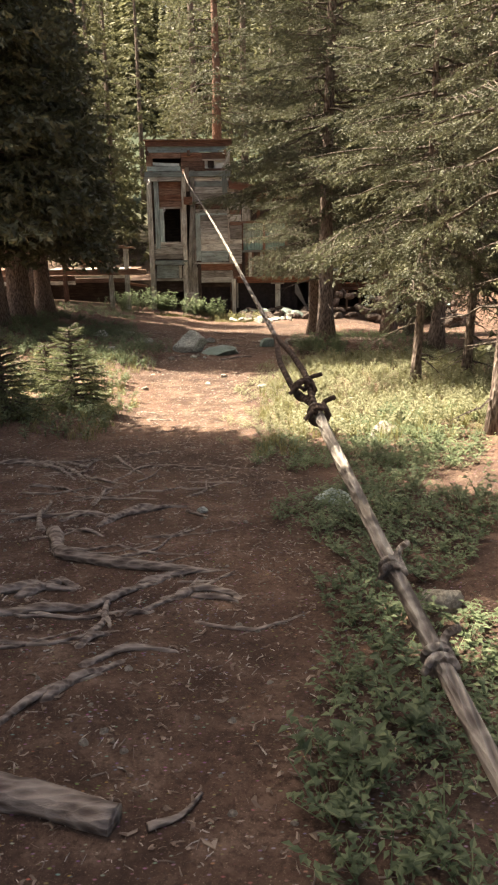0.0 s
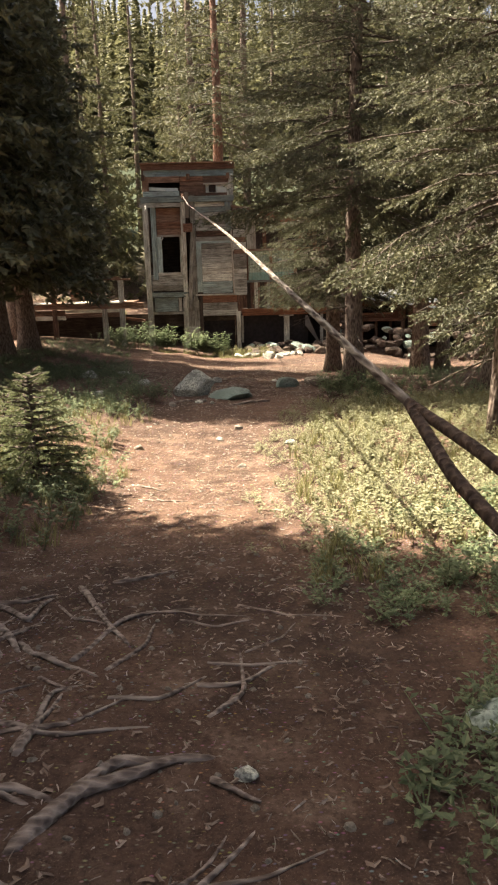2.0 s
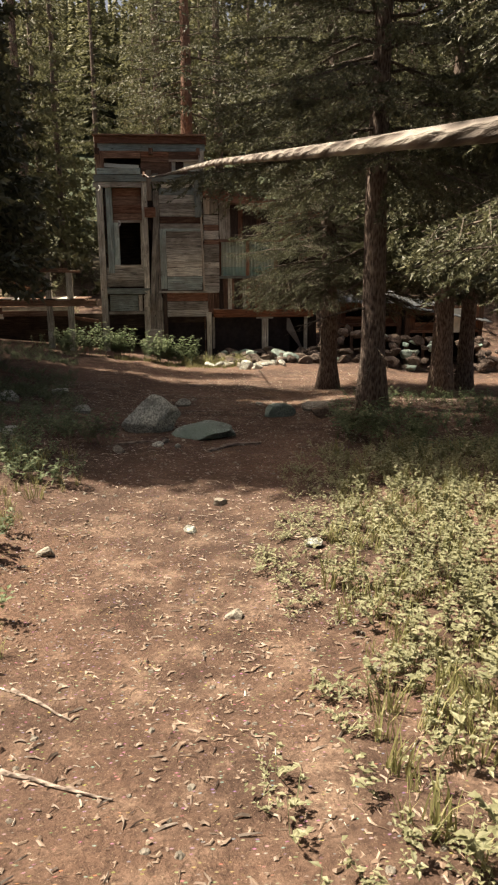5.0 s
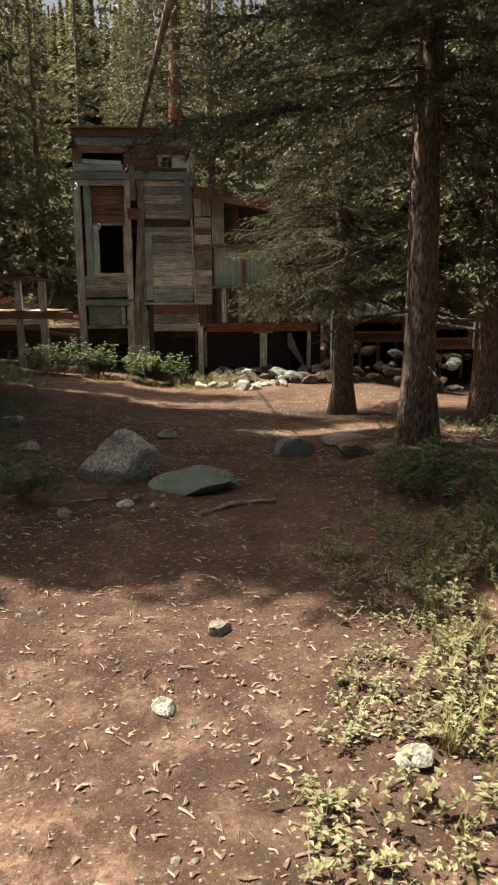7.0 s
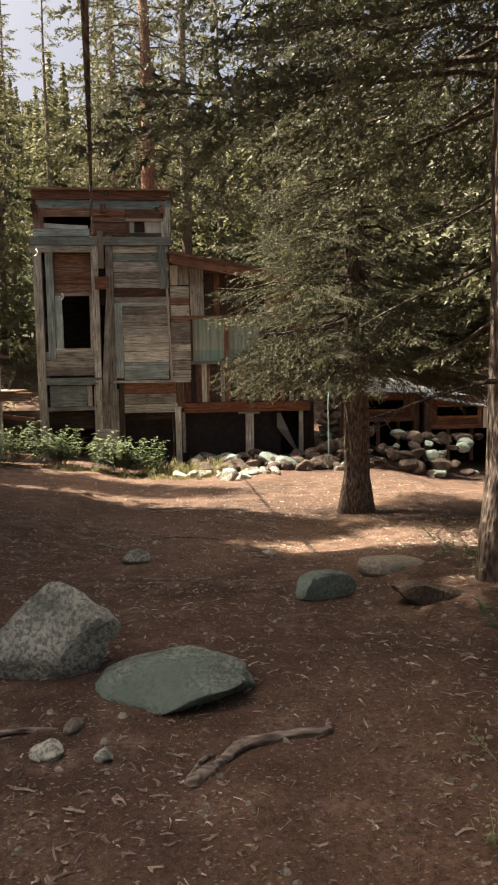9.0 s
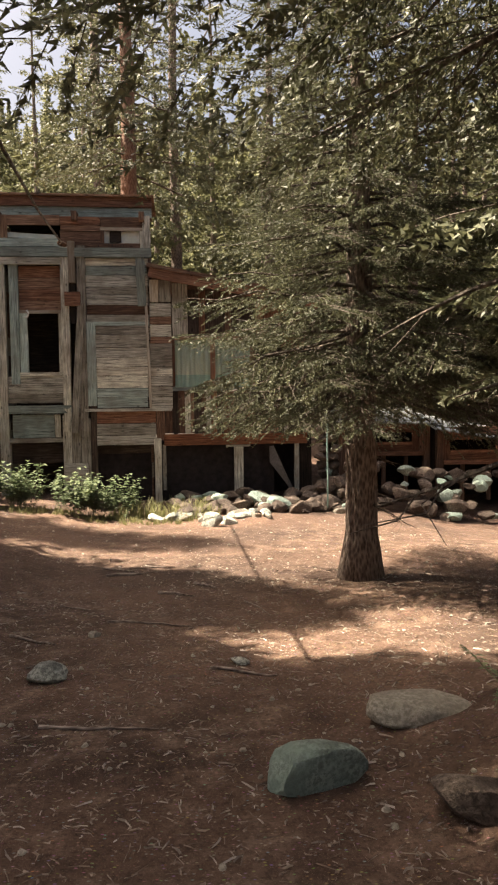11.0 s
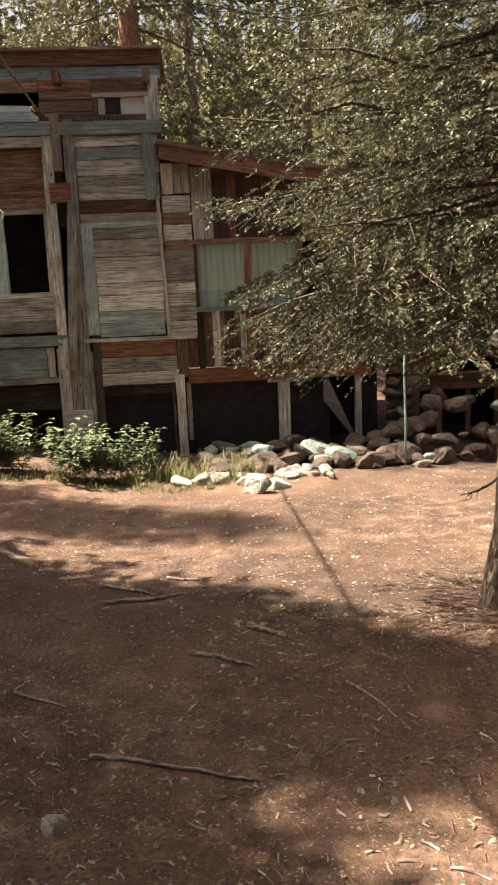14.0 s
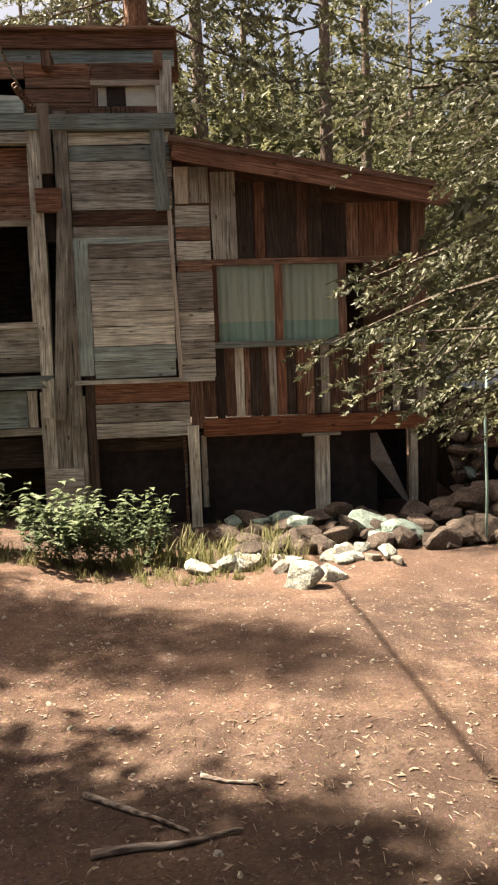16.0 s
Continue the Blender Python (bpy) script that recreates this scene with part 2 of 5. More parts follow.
# ---- shapes ----
def mesh_object(name, verts, faces, material, parent=None, smooth=False, label=""):
    """One mesh object from arrays: verts (n, 3), faces (m, k) or a list of tuples."""
    me = bpy.data.meshes.new(name)
    verts = np.asarray(verts, dtype=np.float32)
    if isinstance(faces, np.ndarray):
        m, k = faces.shape
        me.vertices.add(len(verts))
        me.vertices.foreach_set("co", verts.ravel())
        me.loops.add(m * k)
        me.loops.foreach_set("vertex_index", faces.astype(np.int32).ravel())
        me.polygons.add(m)
        me.polygons.foreach_set("loop_start", np.arange(0, m * k, k, dtype=np.int32))
        me.polygons.foreach_set("use_smooth", np.full(m, smooth))
        me.update(calc_edges=True)
    else:
        me.from_pydata([tuple(v) for v in verts.tolist()], [], faces)
        me.polygons.foreach_set("use_smooth", [smooth] * len(me.polygons))
    me.materials.append(material)
    ob = new(name, me)
    if parent is not None:
        ob.parent = parent
    if label:
        tagged(ob, label)
    return ob


def part(name, bm, material, parent, label=""):
    me = bpy.data.meshes.new(name)
    bm.to_mesh(me)
    bm.free()
    me.materials.append(material)
    ob = new(name, me)
    ob.parent = parent
    if label:
        tagged(ob, label)
    return ob


def base(name, x, y, z, label, category, group="", kind="", rz=0.0):
    ob = new(name)
    ob.matrix_world = pose(x, y, z, 0, 0, rz)
    return tagged(ob, label, category, group, kind)


rng = np.random.default_rng(7)

GY = np.array([-400, -30, -5, 0, 2, 4, 7, 8.3, 10, 13, 15, 17.6, 20, 24, 26, 28, 40, 60, 120, 300, 600, 1500.0])
GZ = np.array([12, 1.2, 0.1, 0, -.1, -.22, -.5, -.69, -.77, -.83, -.93, -1.23, -1.42, -1.6, -1.65, -1.6, 0.8, 5, 20, 75, 140, 160.0])


def smooth(a, b, x):
    t = np.clip((x - a) / (b - a), 0, 1)
    return t * t * (3 - 2 * t)


def ground_z(x, y):
    x, y = np.asarray(x, float), np.asarray(y, float)
    z = sum(np.interp(y + d, GY, GZ) for d in (-0.5, -0.2, 0, 0.2, 0.5)) / 5
    z = z + 0.6 * smooth(-2.2, -7.5, x) * smooth(9, 15, y) * (1 - 0.35 * smooth(24, 27, y))
    z = z + 0.16 * smooth(-1.3, -2.4, x) * smooth(5.5, 7.5, y) + 0.12 * smooth(0.5, 2.2, x) * smooth(1, 3, y) * (1 - smooth(11, 14, y))
    z = z + 0.12 * smooth(0.8, 1.6, x) * smooth(13, 14.5, y) * (1 - smooth(16, 18, y)) - 0.35 * smooth(3.2, 6, x) * smooth(20, 24, y) * (1 - smooth(28, 34, y))
    z = z + 0.022 * np.sin(1.9 * x + 0.7 * y) * np.sin(1.3 * y - 0.8 * x + 1) + 0.010 * np.sin(5.1 * x + 2.3 * y + 2) * np.sin(4.3 * y - 1.7 * x)
    z = z + 0.006 * np.sin(13 * x + 4 * y) * np.sin(11 * y - 6 * x) + 0.003 * np.sin(31 * x - 9 * y) * np.sin(27 * y + 12 * x)
    return z


def gz(x, y):
    return float(ground_z(x, y))


def axis(dense0, dense1, step, far):
    a = list(np.arange(dense0, dense1 + 1e-6, step))
    d = step
    while a[-1] < far:
        d *= 1.28
        a.append(a[-1] + d)
    d = step
    while a[0] > -far:
        d *= 1.28
        a.insert(0, a[0] - d)
    return np.array(a)


def build_ground():
    xs, ys = axis(-4.5, 5.5, 0.065, 900), axis(0.5, 27, 0.065, 1200)
    X, Y = np.meshgrid(xs, ys)
    V = np.stack([X, Y, ground_z(X, Y)], -1).reshape(-1, 3)
    nx, ny = len(xs), len(ys)
    i = (np.arange(ny - 1)[:, None] * nx + np.arange(nx - 1)[None, :]).ravel()
    F = np.stack([i, i + 1, i + nx + 1, i + nx], -1)
    tagged(mesh_object("ground", V, F, SOIL, smooth=True), "reddish-brown bare forest soil with needle litter", "ground", kind="structure")


build_ground()


def tube(points, radii, sides=8, wob=0.0, cap=True, seed=0):
    """Verts and quads of a tube along points."""
    r = np.random.default_rng(seed)
    P = np.asarray(points, float)
    n = len(P)
    T = np.gradient(P, axis=0)
    T /= np.linalg.norm(T, axis=1)[:, None] + 1e-9
    up = np.array([0, 0, 1.0]) if abs(T[0, 2]) < 0.9 else np.array([1.0, 0, 0])
    U = np.cross(T, up)
    U /= np.linalg.norm(U, axis=1)[:, None] + 1e-9
    W = np.cross(U, T)
    a = np.arange(sides) * 2 * math.pi / sides
    R = np.asarray(radii, float)[:, None] * (1 + wob * r.standard_normal((n, sides)))
    V = P[:, None] + R[..., None] * (np.cos(a)[None, :, None] * U[:, None] + np.sin(a)[None, :, None] * W[:, None])
    if cap and sides > 4:
        V = np.concatenate([(P[0] + 0.02 * (V[0] - P[0]))[None], V, (P[-1] + 0.02 * (V[-1] - P[-1]))[None]])
        n += 2
    i, j = np.meshgrid(np.arange(n - 1), np.arange(sides), indexing="ij")
    F = np.stack([i * sides + j, i * sides + (j + 1) % sides, (i + 1) * sides + (j + 1) % sides, (i + 1) * sides + j], -1).reshape(-1, 4)
    return V.reshape(-1, 3), F


def join(pieces):
    """One verts and faces pair from several, all with faces of the same size."""
    V, F, o = [], [], 0
    for v, f in pieces:
        V.append(v)
        F.append(f + o)
        o += len(v)
    return np.concatenate(V), np.concatenate(F)


def spline(pts, n):
    """n points on a smooth line through pts."""
    P = np.asarray(pts, float)
    s = np.concatenate([[0], np.cumsum(np.linalg.norm(np.diff(P, axis=0), axis=1))])
    t = np.linspace(0, s[-1], n)
    L = np.stack([np.interp(t, s, P[:, k]) for k in range(P.shape[1])], -1)
    for _ in range(2):
        M = L.copy()
        M[1:-1] = (L[:-2] + 2 * L[1:-1] + L[2:]) / 4
        L = M
    return L


PLANKS = {}


def plank(parent, x0, x1, z0, z1, y, thick, material, upright=False, name="plank", tilt=0.0, label="", yaw=0.0):
    """A board on the plane of constant y, its grain along its length; y is its outer face."""
    if parent is not None and parent.name == "mine_cabin":
        y += 0.36 if z0 > 3.68 else 0.0  # the tower's roof sits back from its front
        z0, z1 = cz(z0), cz(z1)
    w, h = x1 - x0, z1 - z0
    length, width = (h, w) if upright else (w, h)
    length += rng.uniform(-0.008, 0.008)
    k = 5
    V = []
    for i in range(k):
        u = -length / 2 + length * i / (k - 1)
        e = rng.uniform(-0.005, 0.005, 4) * min(1, width * 8)
        V += [(u, -thick / 2 + e[3] * 0.5, -width / 2 + e[0]), (u, thick / 2, -width / 2 + e[0]), (u, thick / 2, width / 2 + e[1]), (u, -thick / 2 + e[2] * 0.5, width / 2 + e[1])]
    F = [(3, 2, 1, 0), tuple(4 * (k - 1) + j for j in range(4))]
    for i in range(k - 1):
        for j in range(4):
            F.append((4 * i + j, 4 * i + (j + 1) % 4, 4 * i + 4 + (j + 1) % 4, 4 * i + 4 + j))
    ob = mesh_object(name, V, F, material, parent, label=label)
    inv = parent.matrix_world.inverted() if parent else Matrix()
    ob.matrix_local = inv @ pose((x0 + x1) / 2, y + thick / 2 + rng.uniform(-0.004, 0.004), (z0 + z1) / 2, 0, (-90 if upright else 0) + tilt + rng.uniform(-0.25, 0.25), yaw)
    return ob


def boards(parent, x0, x1, z0, z1, y, thick, mats, width=0.2, upright=False, name="plank"):
    """A run of boards that fills a field, each with its own width and tone."""
    a0, a1 = (x0, x1) if upright else (z0, z1)
    n = max(1, round((a1 - a0) / width))
    cuts = np.linspace(a0, a1, n + 1)
    if n > 1:
        cuts[1:-1] += rng.uniform(-0.22, 0.22, n - 1) * (a1 - a0) / n
    for i in range(n):
        m = mats[int(rng.integers(len(mats)))]
        b0, b1 = cuts[i] + 0.004, cuts[i + 1] - 0.004
        if upright:
            plank(parent, b0, b1, z0 + rng.uniform(-.006, .006), z1, y + rng.uniform(-.006, .006), thick, m, True, name)
        else:
            plank(parent, x0 + rng.uniform(-.008, .008), x1 + rng.uniform(-.008, .008), b0, b1, y + rng.uniform(-.006, .006), thick, m, False, name)


def rock_mesh(sx, sy, sz, seed, cuts=2, flat=0.0):
    """An angular boulder: a ball cut by random planes."""
    r = np.random.default_rng(seed)
    bm = bmesh.new()
    bmesh.ops.create_icosphere(bm, subdivisions=cuts, radius=1.0)
    N = r.standard_normal((9, 3))
    N /= np.linalg.norm(N, axis=1)[:, None]
    D = r.uniform(0.38, 0.78, 9)
    for v in bm.verts:
        p = np.array(v.co)
        for nn, d in zip(N, D):
            e = p @ nn - d
            if e > 0:
                p = p - nn * e * 0.92
        if flat and p[2] > flat:
            p[2] = flat + (p[2] - flat) * 0.15
        p *= 1 + 0.07 * noise.noise(Vector(p * 2.5 + seed)) + 0.05 * noise.noise(Vector(p * 6.5 + seed)) + 0.02 * noise.noise(Vector(p * 15 + seed))
        v.co = (p[0] * sx, p[1] * sy, p[2] * sz)
    return bm


def rock(x, y, sx, sy, sz, material, label, seed, sink=0.35, rz=0.0, tilt=0.0, name="rock", group="", z=None, flat=0.0, cuts=3):
    bm = rock_mesh(sx, sy, sz, seed, cuts, flat)
    me = bpy.data.meshes.new(name)
    bm.to_mesh(me)
    bm.free()
    me.materials.append(material)
    ob = new(name, me)
    ob.matrix_world = pose(x, y, (gz(x, y) if z is None else z) + sz * (0.72 - sink * 1.2), tilt, tilt * 0.4, rz)
    return tagged(ob, label, "rock", group)


# ---- spruce trees ----
def twig_needles(p0, p1, per_m, length, width, r, tris):
    """Needles round a twig from p0 to p1, as thin triangles."""
    d = p1 - p0
    L = np.linalg.norm(d)
    n = max(3, int(per_m * L))
    t = np.sort(r.uniform(0.02, 1.0, n))[:, None]
    d = d / (L + 1e-9)
    side = np.cross(np.tile(d, (n, 1)), r.standard_normal((n, 3)))
    side /= np.linalg.norm(side, axis=1)[:, None] + 1e-9
    side[:, 2] = np.where(side[:, 2] < -0.2, side[:, 2] * 0.5, side[:, 2])
    out = side * 0.8 + d * r.uniform(0.45, 0.95, (n, 1))
    out /= np.linalg.norm(out, axis=1)[:, None]
    a = p0 + t * (p1 - p0)
    b = a + out * length * r.uniform(0.7, 1.2, (n, 1)) * (1 - 0.3 * t)
    s = np.cross(out, r.standard_normal((n, 3)))
    s /= np.linalg.norm(s, axis=1)[:, None] + 1e-9
    tris.append(np.stack([a - s * width / 2, a + s * width / 2, b], 1))


def branch_template(seed, per_m, length, width, twigs, hang, subs=3):
    """A bough one metre long along +x: twigs to both sides, some hanging. Gives needle triangles and twig lines."""
    r = np.random.default_rng(seed)
    tris, lines = [], []
    for i in range(twigs):
        u = 0.16 + 0.84 * (i + r.uniform(0, 0.8)) / twigs
        side = 1 if i % 2 else -1
        tl = (0.46 * (1 - u) ** 0.75 + 0.09) * r.uniform(0.7, 1.2)
        ang = r.uniform(0.6, 1.05)
        p0 = np.array([u, 0, 0.0])
        p1 = p0 + tl * np.array([math.cos(ang), side * math.sin(ang), -hang * r.uniform(0.2, 1.1)])
        lines.append((p0, p1))
        twig_needles(p0 + 0.12 * (p1 - p0), p1, per_m, length, width, r, tris)
        for k in range(subs):
            v = r.uniform(0.25, 0.95)
            q0 = p0 + v * (p1 - p0)
            q1 = q0 + 0.42 * tl * np.array([r.uniform(0.3, 0.9), side * r.uniform(-0.5, 0.9), -hang * r.uniform(0.2, 1.6)])
            twig_needles(q0, q1, per_m, length, width, r, tris)
    twig_needles(np.array([0.35, 0, 0.0]), np.array([1.0, 0, 0.0]), per_m, length, width, r, tris)
    return np.concatenate(tris), lines


FINE = [branch_template(k, 150, 0.026, 0.0085, 22, 0.34, 4) for k in range(4)]
FINEST = [branch_template(40 + k, 190, 0.018, 0.0068, 24, 0.32, 4) for k in range(4)]
THICK = [branch_template(30 + k, 58, 0.07, 0.028, 13, 0.35) for k in range(3)]
MID = [branch_template(10 + k, 75, 0.045, 0.0145, 13, 0.35) for k in range(3)]
DENSE = [branch_template(50 + k, 40, 0.09, 0.04, 12, 0.35, 2) for k in range(3)]
COARSE = [branch_template(20 + k, 24, 0.135, 0.06, 8, 0.4, 1) for k in range(3)]


def spruce_arrays(height, crown_from, radius, n, temps, seed, trunk_r, droop, lean=0.0, dead=0, sparse_side=None, power=0.8, line_from=0):
    """Trunk, limbs and needles of one spruce, about its own foot."""
    r = np.random.default_rng(seed)
    hs = np.linspace(-0.25, height, 14)
    bend = np.stack([lean * (hs / height) ** 2 + 0.02 * np.sin(hs * 0.9 + seed), 0.02 * np.sin(hs * 0.7 + 2 * seed), hs], -1)
    rad = trunk_r * (1 - 0.93 * np.clip(hs / height, 0, 1)) + 0.55 * trunk_r * np.exp(-np.clip(hs + 0.1, 0, 9) * 5)
    tv, tf = tube(bend, rad, 14, 0.045, seed=seed)
    needles, limbs = [], []
    for i in range(n + dead):
        is_dead = i >= n
        u = ((i + r.uniform(0, 1)) / n) if not is_dead else 0
        h = crown_from + (height - crown_from) * u ** 1.25 if not is_dead else r.uniform(0.15, 1.0) * max(crown_from, 1.2)
        rl = radius * max(0.06, (1 - u)) ** power * r.uniform(0.65, 1.12) + 0.12 if not is_dead else radius * r.uniform(0.2, 0.5)
        az = i * 2.39996 + r.uniform(-0.35, 0.35)
        if sparse_side is not None and not is_dead and math.cos(az - sparse_side) > 0.5 and r.uniform() < 0.6:
            continue
        tilt = (0.42 - 0.55 * (1 - u)) + r.uniform(-0.16, 0.12)
        c, s = math.cos(az), math.sin(az)
        ct, st = math.cos(tilt), math.sin(tilt)
        org = np.array([np.interp(h, hs, bend[:, 0]), np.interp(h, hs, bend[:, 1]), h])

        def place(Q, rl=rl, c=c, s=s, ct=ct, st=st, org=org):
            Q = Q * rl
            z = Q[..., 2] - droop * Q[..., 0] ** 2 / max(rl, 0.3) + 0.45 * droop * Q[..., 0] ** 4 / max(rl, 0.3) ** 3
            x = Q[..., 0] * ct - z * st
            z = Q[..., 0] * st + z * ct
            return np.stack([x * c - Q[..., 1] * s, x * s + Q[..., 1] * c, z], -1) + org

        axis_pts = place(np.stack([np.linspace(0, 1, 6), 0.02 * r.standard_normal(6), 0.015 * r.standard_normal(6)], -1))
        if temps is COARSE:
            if i % 3 == 0:
                limbs.append(tube(axis_pts[::2], [0.035, 0.022, 0.006], 4))
        else:
            limbs.append(tube(axis_pts, np.linspace(0.013 + 0.006 * rl, 0.003, 6), 4))
        if is_dead:
            for _ in range(3):
                u0 = r.uniform(0.35, 0.9)
                a = np.array([u0, 0, 0])
                limbs.append(tube(place(np.stack([a, a + [0.1, r.uniform(-.12, .12), -.05], a + [0.2, r.uniform(-.25, .25), -.1]])), [0.004, 0.003, 0.0015], 4))
            continue
        T, lines = temps[int(r.integers(len(temps)))]
        needles.append(place(T * np.array([1, r.choice([-1, 1]) * r.uniform(0.75, 1.1), 1])).reshape(-1, 3))
        if temps is FINE or temps is FINEST:
            for a, b in lines:
                limbs.append(tube(place(np.stack([a, b])), [0.004, 0.0015], 3))
    by_sides = {}
    for v, f in limbs:
        by_sides.setdefault(1, []).append((v, f))
    lv, lf = join(by_sides[1])
    nv = np.concatenate(needles)
    nf = np.arange(len(nv)).reshape(-1, 3)
    return (tv, tf), (lv, lf), (nv, nf)


def spruce(x, y, height, crown_from, radius, n, temps, seed, trunk_r, label, droop=0.25, needles=None, wood_mat=None, rz=0.0, name="spruce_tree", group="", **kw):
    t = base(name, x, y, gz(x, y), label, "tree", group, rz=rz)
    (tv, tf), (lv, lf), (nv, nf) = spruce_arrays(height, crown_from, radius, n, temps, seed, trunk_r, droop, **kw)
    mesh_object("trunk", tv, tf, wood_mat or BARK, t, True)
    tagged(mesh_object("branchwork", lv, lf, TWIG, t), kind="stuff")
    mesh_object("crown", nv, nf, needles or NEEDLES, t)
    return t


# ---- scattered plants ----
def scatter(name, template, places, material, label, category, size=(0.7, 1.3), flatten=0.0, tilt=0.15):
    """Many copies of a template (k, m, 3 faces) over the ground, as one object."""
    P = np.asarray(places)
    n = len(P)
    az = rng.uniform(0, 2 * math.pi, n)
    sc = rng.uniform(size[0], size[1], n)
    z = ground_z(P[:, 0], P[:, 1])
    k, m, _ = template[0].shape
    pick = rng.integers(0, len(template), n)
    T = np.stack(template)[pick] * sc[:, None, None, None]
    lx, ly = rng.normal(0, tilt, n)[:, None, None], rng.normal(0, tilt, n)[:, None, None]
    c, s = np.cos(az)[:, None, None], np.sin(az)[:, None, None]
    X = T[..., 0] * c - T[..., 1] * s + T[..., 2] * lx
    Y = T[..., 0] * s + T[..., 1] * c + T[..., 2] * ly
    V = np.stack([X + P[:, 0, None, None], Y + P[:, 1, None, None], T[..., 2] + z[:, None, None]], -1).reshape(-1, 3)
    F = np.arange(len(V)).reshape(-1, m)
    return tagged(mesh_object(name, V, F, material), label, category, kind="stuff")


def leaf_quads(o, d, up, length, width):
    """A folded leaf: two quads from o along d."""
    d = d / np.linalg.norm(d)
    s = np.cross(d, up)
    s /= np.linalg.norm(s) + 1e-9
    nrm = np.cross(s, d)
    m = o + d * length * 0.45
    tip = o + d * length - nrm * length * 0.12
    return [np.array([o, m + s * width / 2 + nrm * width * 0.18, tip, m]), np.array([o, m, tip, m - s * width / 2 + nrm * width * 0.18])]


def herb(seed, stems, height, leaf, per_stem, spread=0.12):
    """A leafy weed: stems with leaves in a whorl up to the top."""
    r = np.random.default_rng(seed)
    out = []
    for _ in range(stems):
        a = r.uniform(0, 6.28)
        top = np.array([spread * math.cos(a), spread * math.sin(a), height]) * r.uniform(0.6, 1.0)
        s = np.array([0.0025, 0, 0])
        out.append(np.array([-s, s, top + s * 0.5, top - s * 0.5]))
        for k in range(per_stem):
            v = 0.3 + 0.7 * (k + 1) / per_stem
            b = r.uniform(0, 6.28)
            d = np.array([math.cos(b), math.sin(b), r.uniform(-0.1, 0.5)])
            out += leaf_quads(top * v, d, np.array([0, 0, 1.0]), leaf * r.uniform(0.7, 1.2), leaf * r.uniform(0.45, 0.65))
    return np.array(out)


def tuft(seed, blades, height, spread=0.05, w=0.005):
    r = np.random.default_rng(seed)
    out = []
    for _ in range(blades):
        a, b = r.uniform(0, 6.28), r.uniform(0, 6.28)
        o = np.array([spread * math.cos(a) * r.uniform(), spread * math.sin(a) * r.uniform(), -0.01])
        h = height * r.uniform(0.5, 1.1)
        lean = np.array([math.cos(b), math.sin(b), 0]) * h * r.uniform(0.15, 0.6)
        s = np.array([-math.sin(b), math.cos(b), 0]) * w
        m = o + lean * 0.4 + np.array([0, 0, h * 0.65])
        t = o + lean + np.array([0, 0, h])
        out += [np.array([o - s, o + s, m + s * 0.7, m - s * 0.7]), np.array([m - s * 0.7, m + s * 0.7, t + s * 0.1, t - s * 0.1])]
    return np.array(out)


def chip(seed, l, w, h):
    """A small bent splinter, leaf or needle bundle lying on the ground: a low closed wedge of four quads."""
    r = np.random.default_rng(seed)
    a, b = np.array([-l / 2, r.uniform(-w, w), 0.004]), np.array([l / 2, r.uniform(-w, w), 0.004 + h * r.uniform(0, 1)])
    s = np.array([0, w / 2, 0])
    t = np.array([0, 0, h])
    m = (a + b) / 2 + np.array([0, r.uniform(-w, w), h * 0.5])
    return np.array([[a - s, m - s, m + t, a + t], [a + t, m + t, m + s, a + s], [m - s, b - s * .4, b + t * .6, m + t], [m + t, b + t * .6, b + s * .4, m + s]])


def spots(n, x0, x1, y0, y1, keep=None):
    p = np.stack([rng.uniform(x0, x1, n), rng.uniform(y0, y1, n)], -1)
    if keep is not None:
        p = p[keep(p[:, 0], p[:, 1])]
    return p


def path_mid(y):
    return np.interp(y, [0, 3, 7, 10, 13, 16, 30], [-0.55, -0.55, -0.62, -0.75, -0.4, 0.3, 0.5])


def path_half(y):
    return np.interp(y, [0, 3, 7, 9, 11, 13, 15, 18, 30], [0.75, 0.7, 0.6, 0.75, 0.95, 1.1, 1.9, 3.5, 6.0])


def clump(x, y, f=1.3, seed=0.0):
    return np.sin(f * x * 1.9 + 1.1 * y * f + seed) * np.sin(f * y * 1.7 - 0.9 * x * f + 2 * seed) + 0.5 * np.sin(4.3 * f * x + seed) * np.sin(3.9 * f * y)

# ---- the cabin: a narrow tower with a lower wing ----
FY = 26.75
CABIN_Z = ((-1.75, -0.41, -0.18, 0.3, 0.97, 2.13, 3.06, 3.72, 4.1), (-1.85, -0.48, -0.26, 0.29, 1.0, 2.17, 3.21, 4.02, 4.45))


def cz(z):
    """Heights on the cabin front, drawn up first and then fitted to its settled frame."""
    return float(np.interp(z, *CABIN_Z))


cabin = base("mine_cabin", -0.5, FY + 1, -1.7, "abandoned weathered wooden mine cabin with a narrow tower and open doorway", "cabin")
G, B, N_, R_, D_ = WOOD_GREY, WOOD_BLUE, WOOD_BROWN, WOOD_RED, WOOD_DARK
GREYS = [G, G, G, B]
GB = [G, G, N_, B]

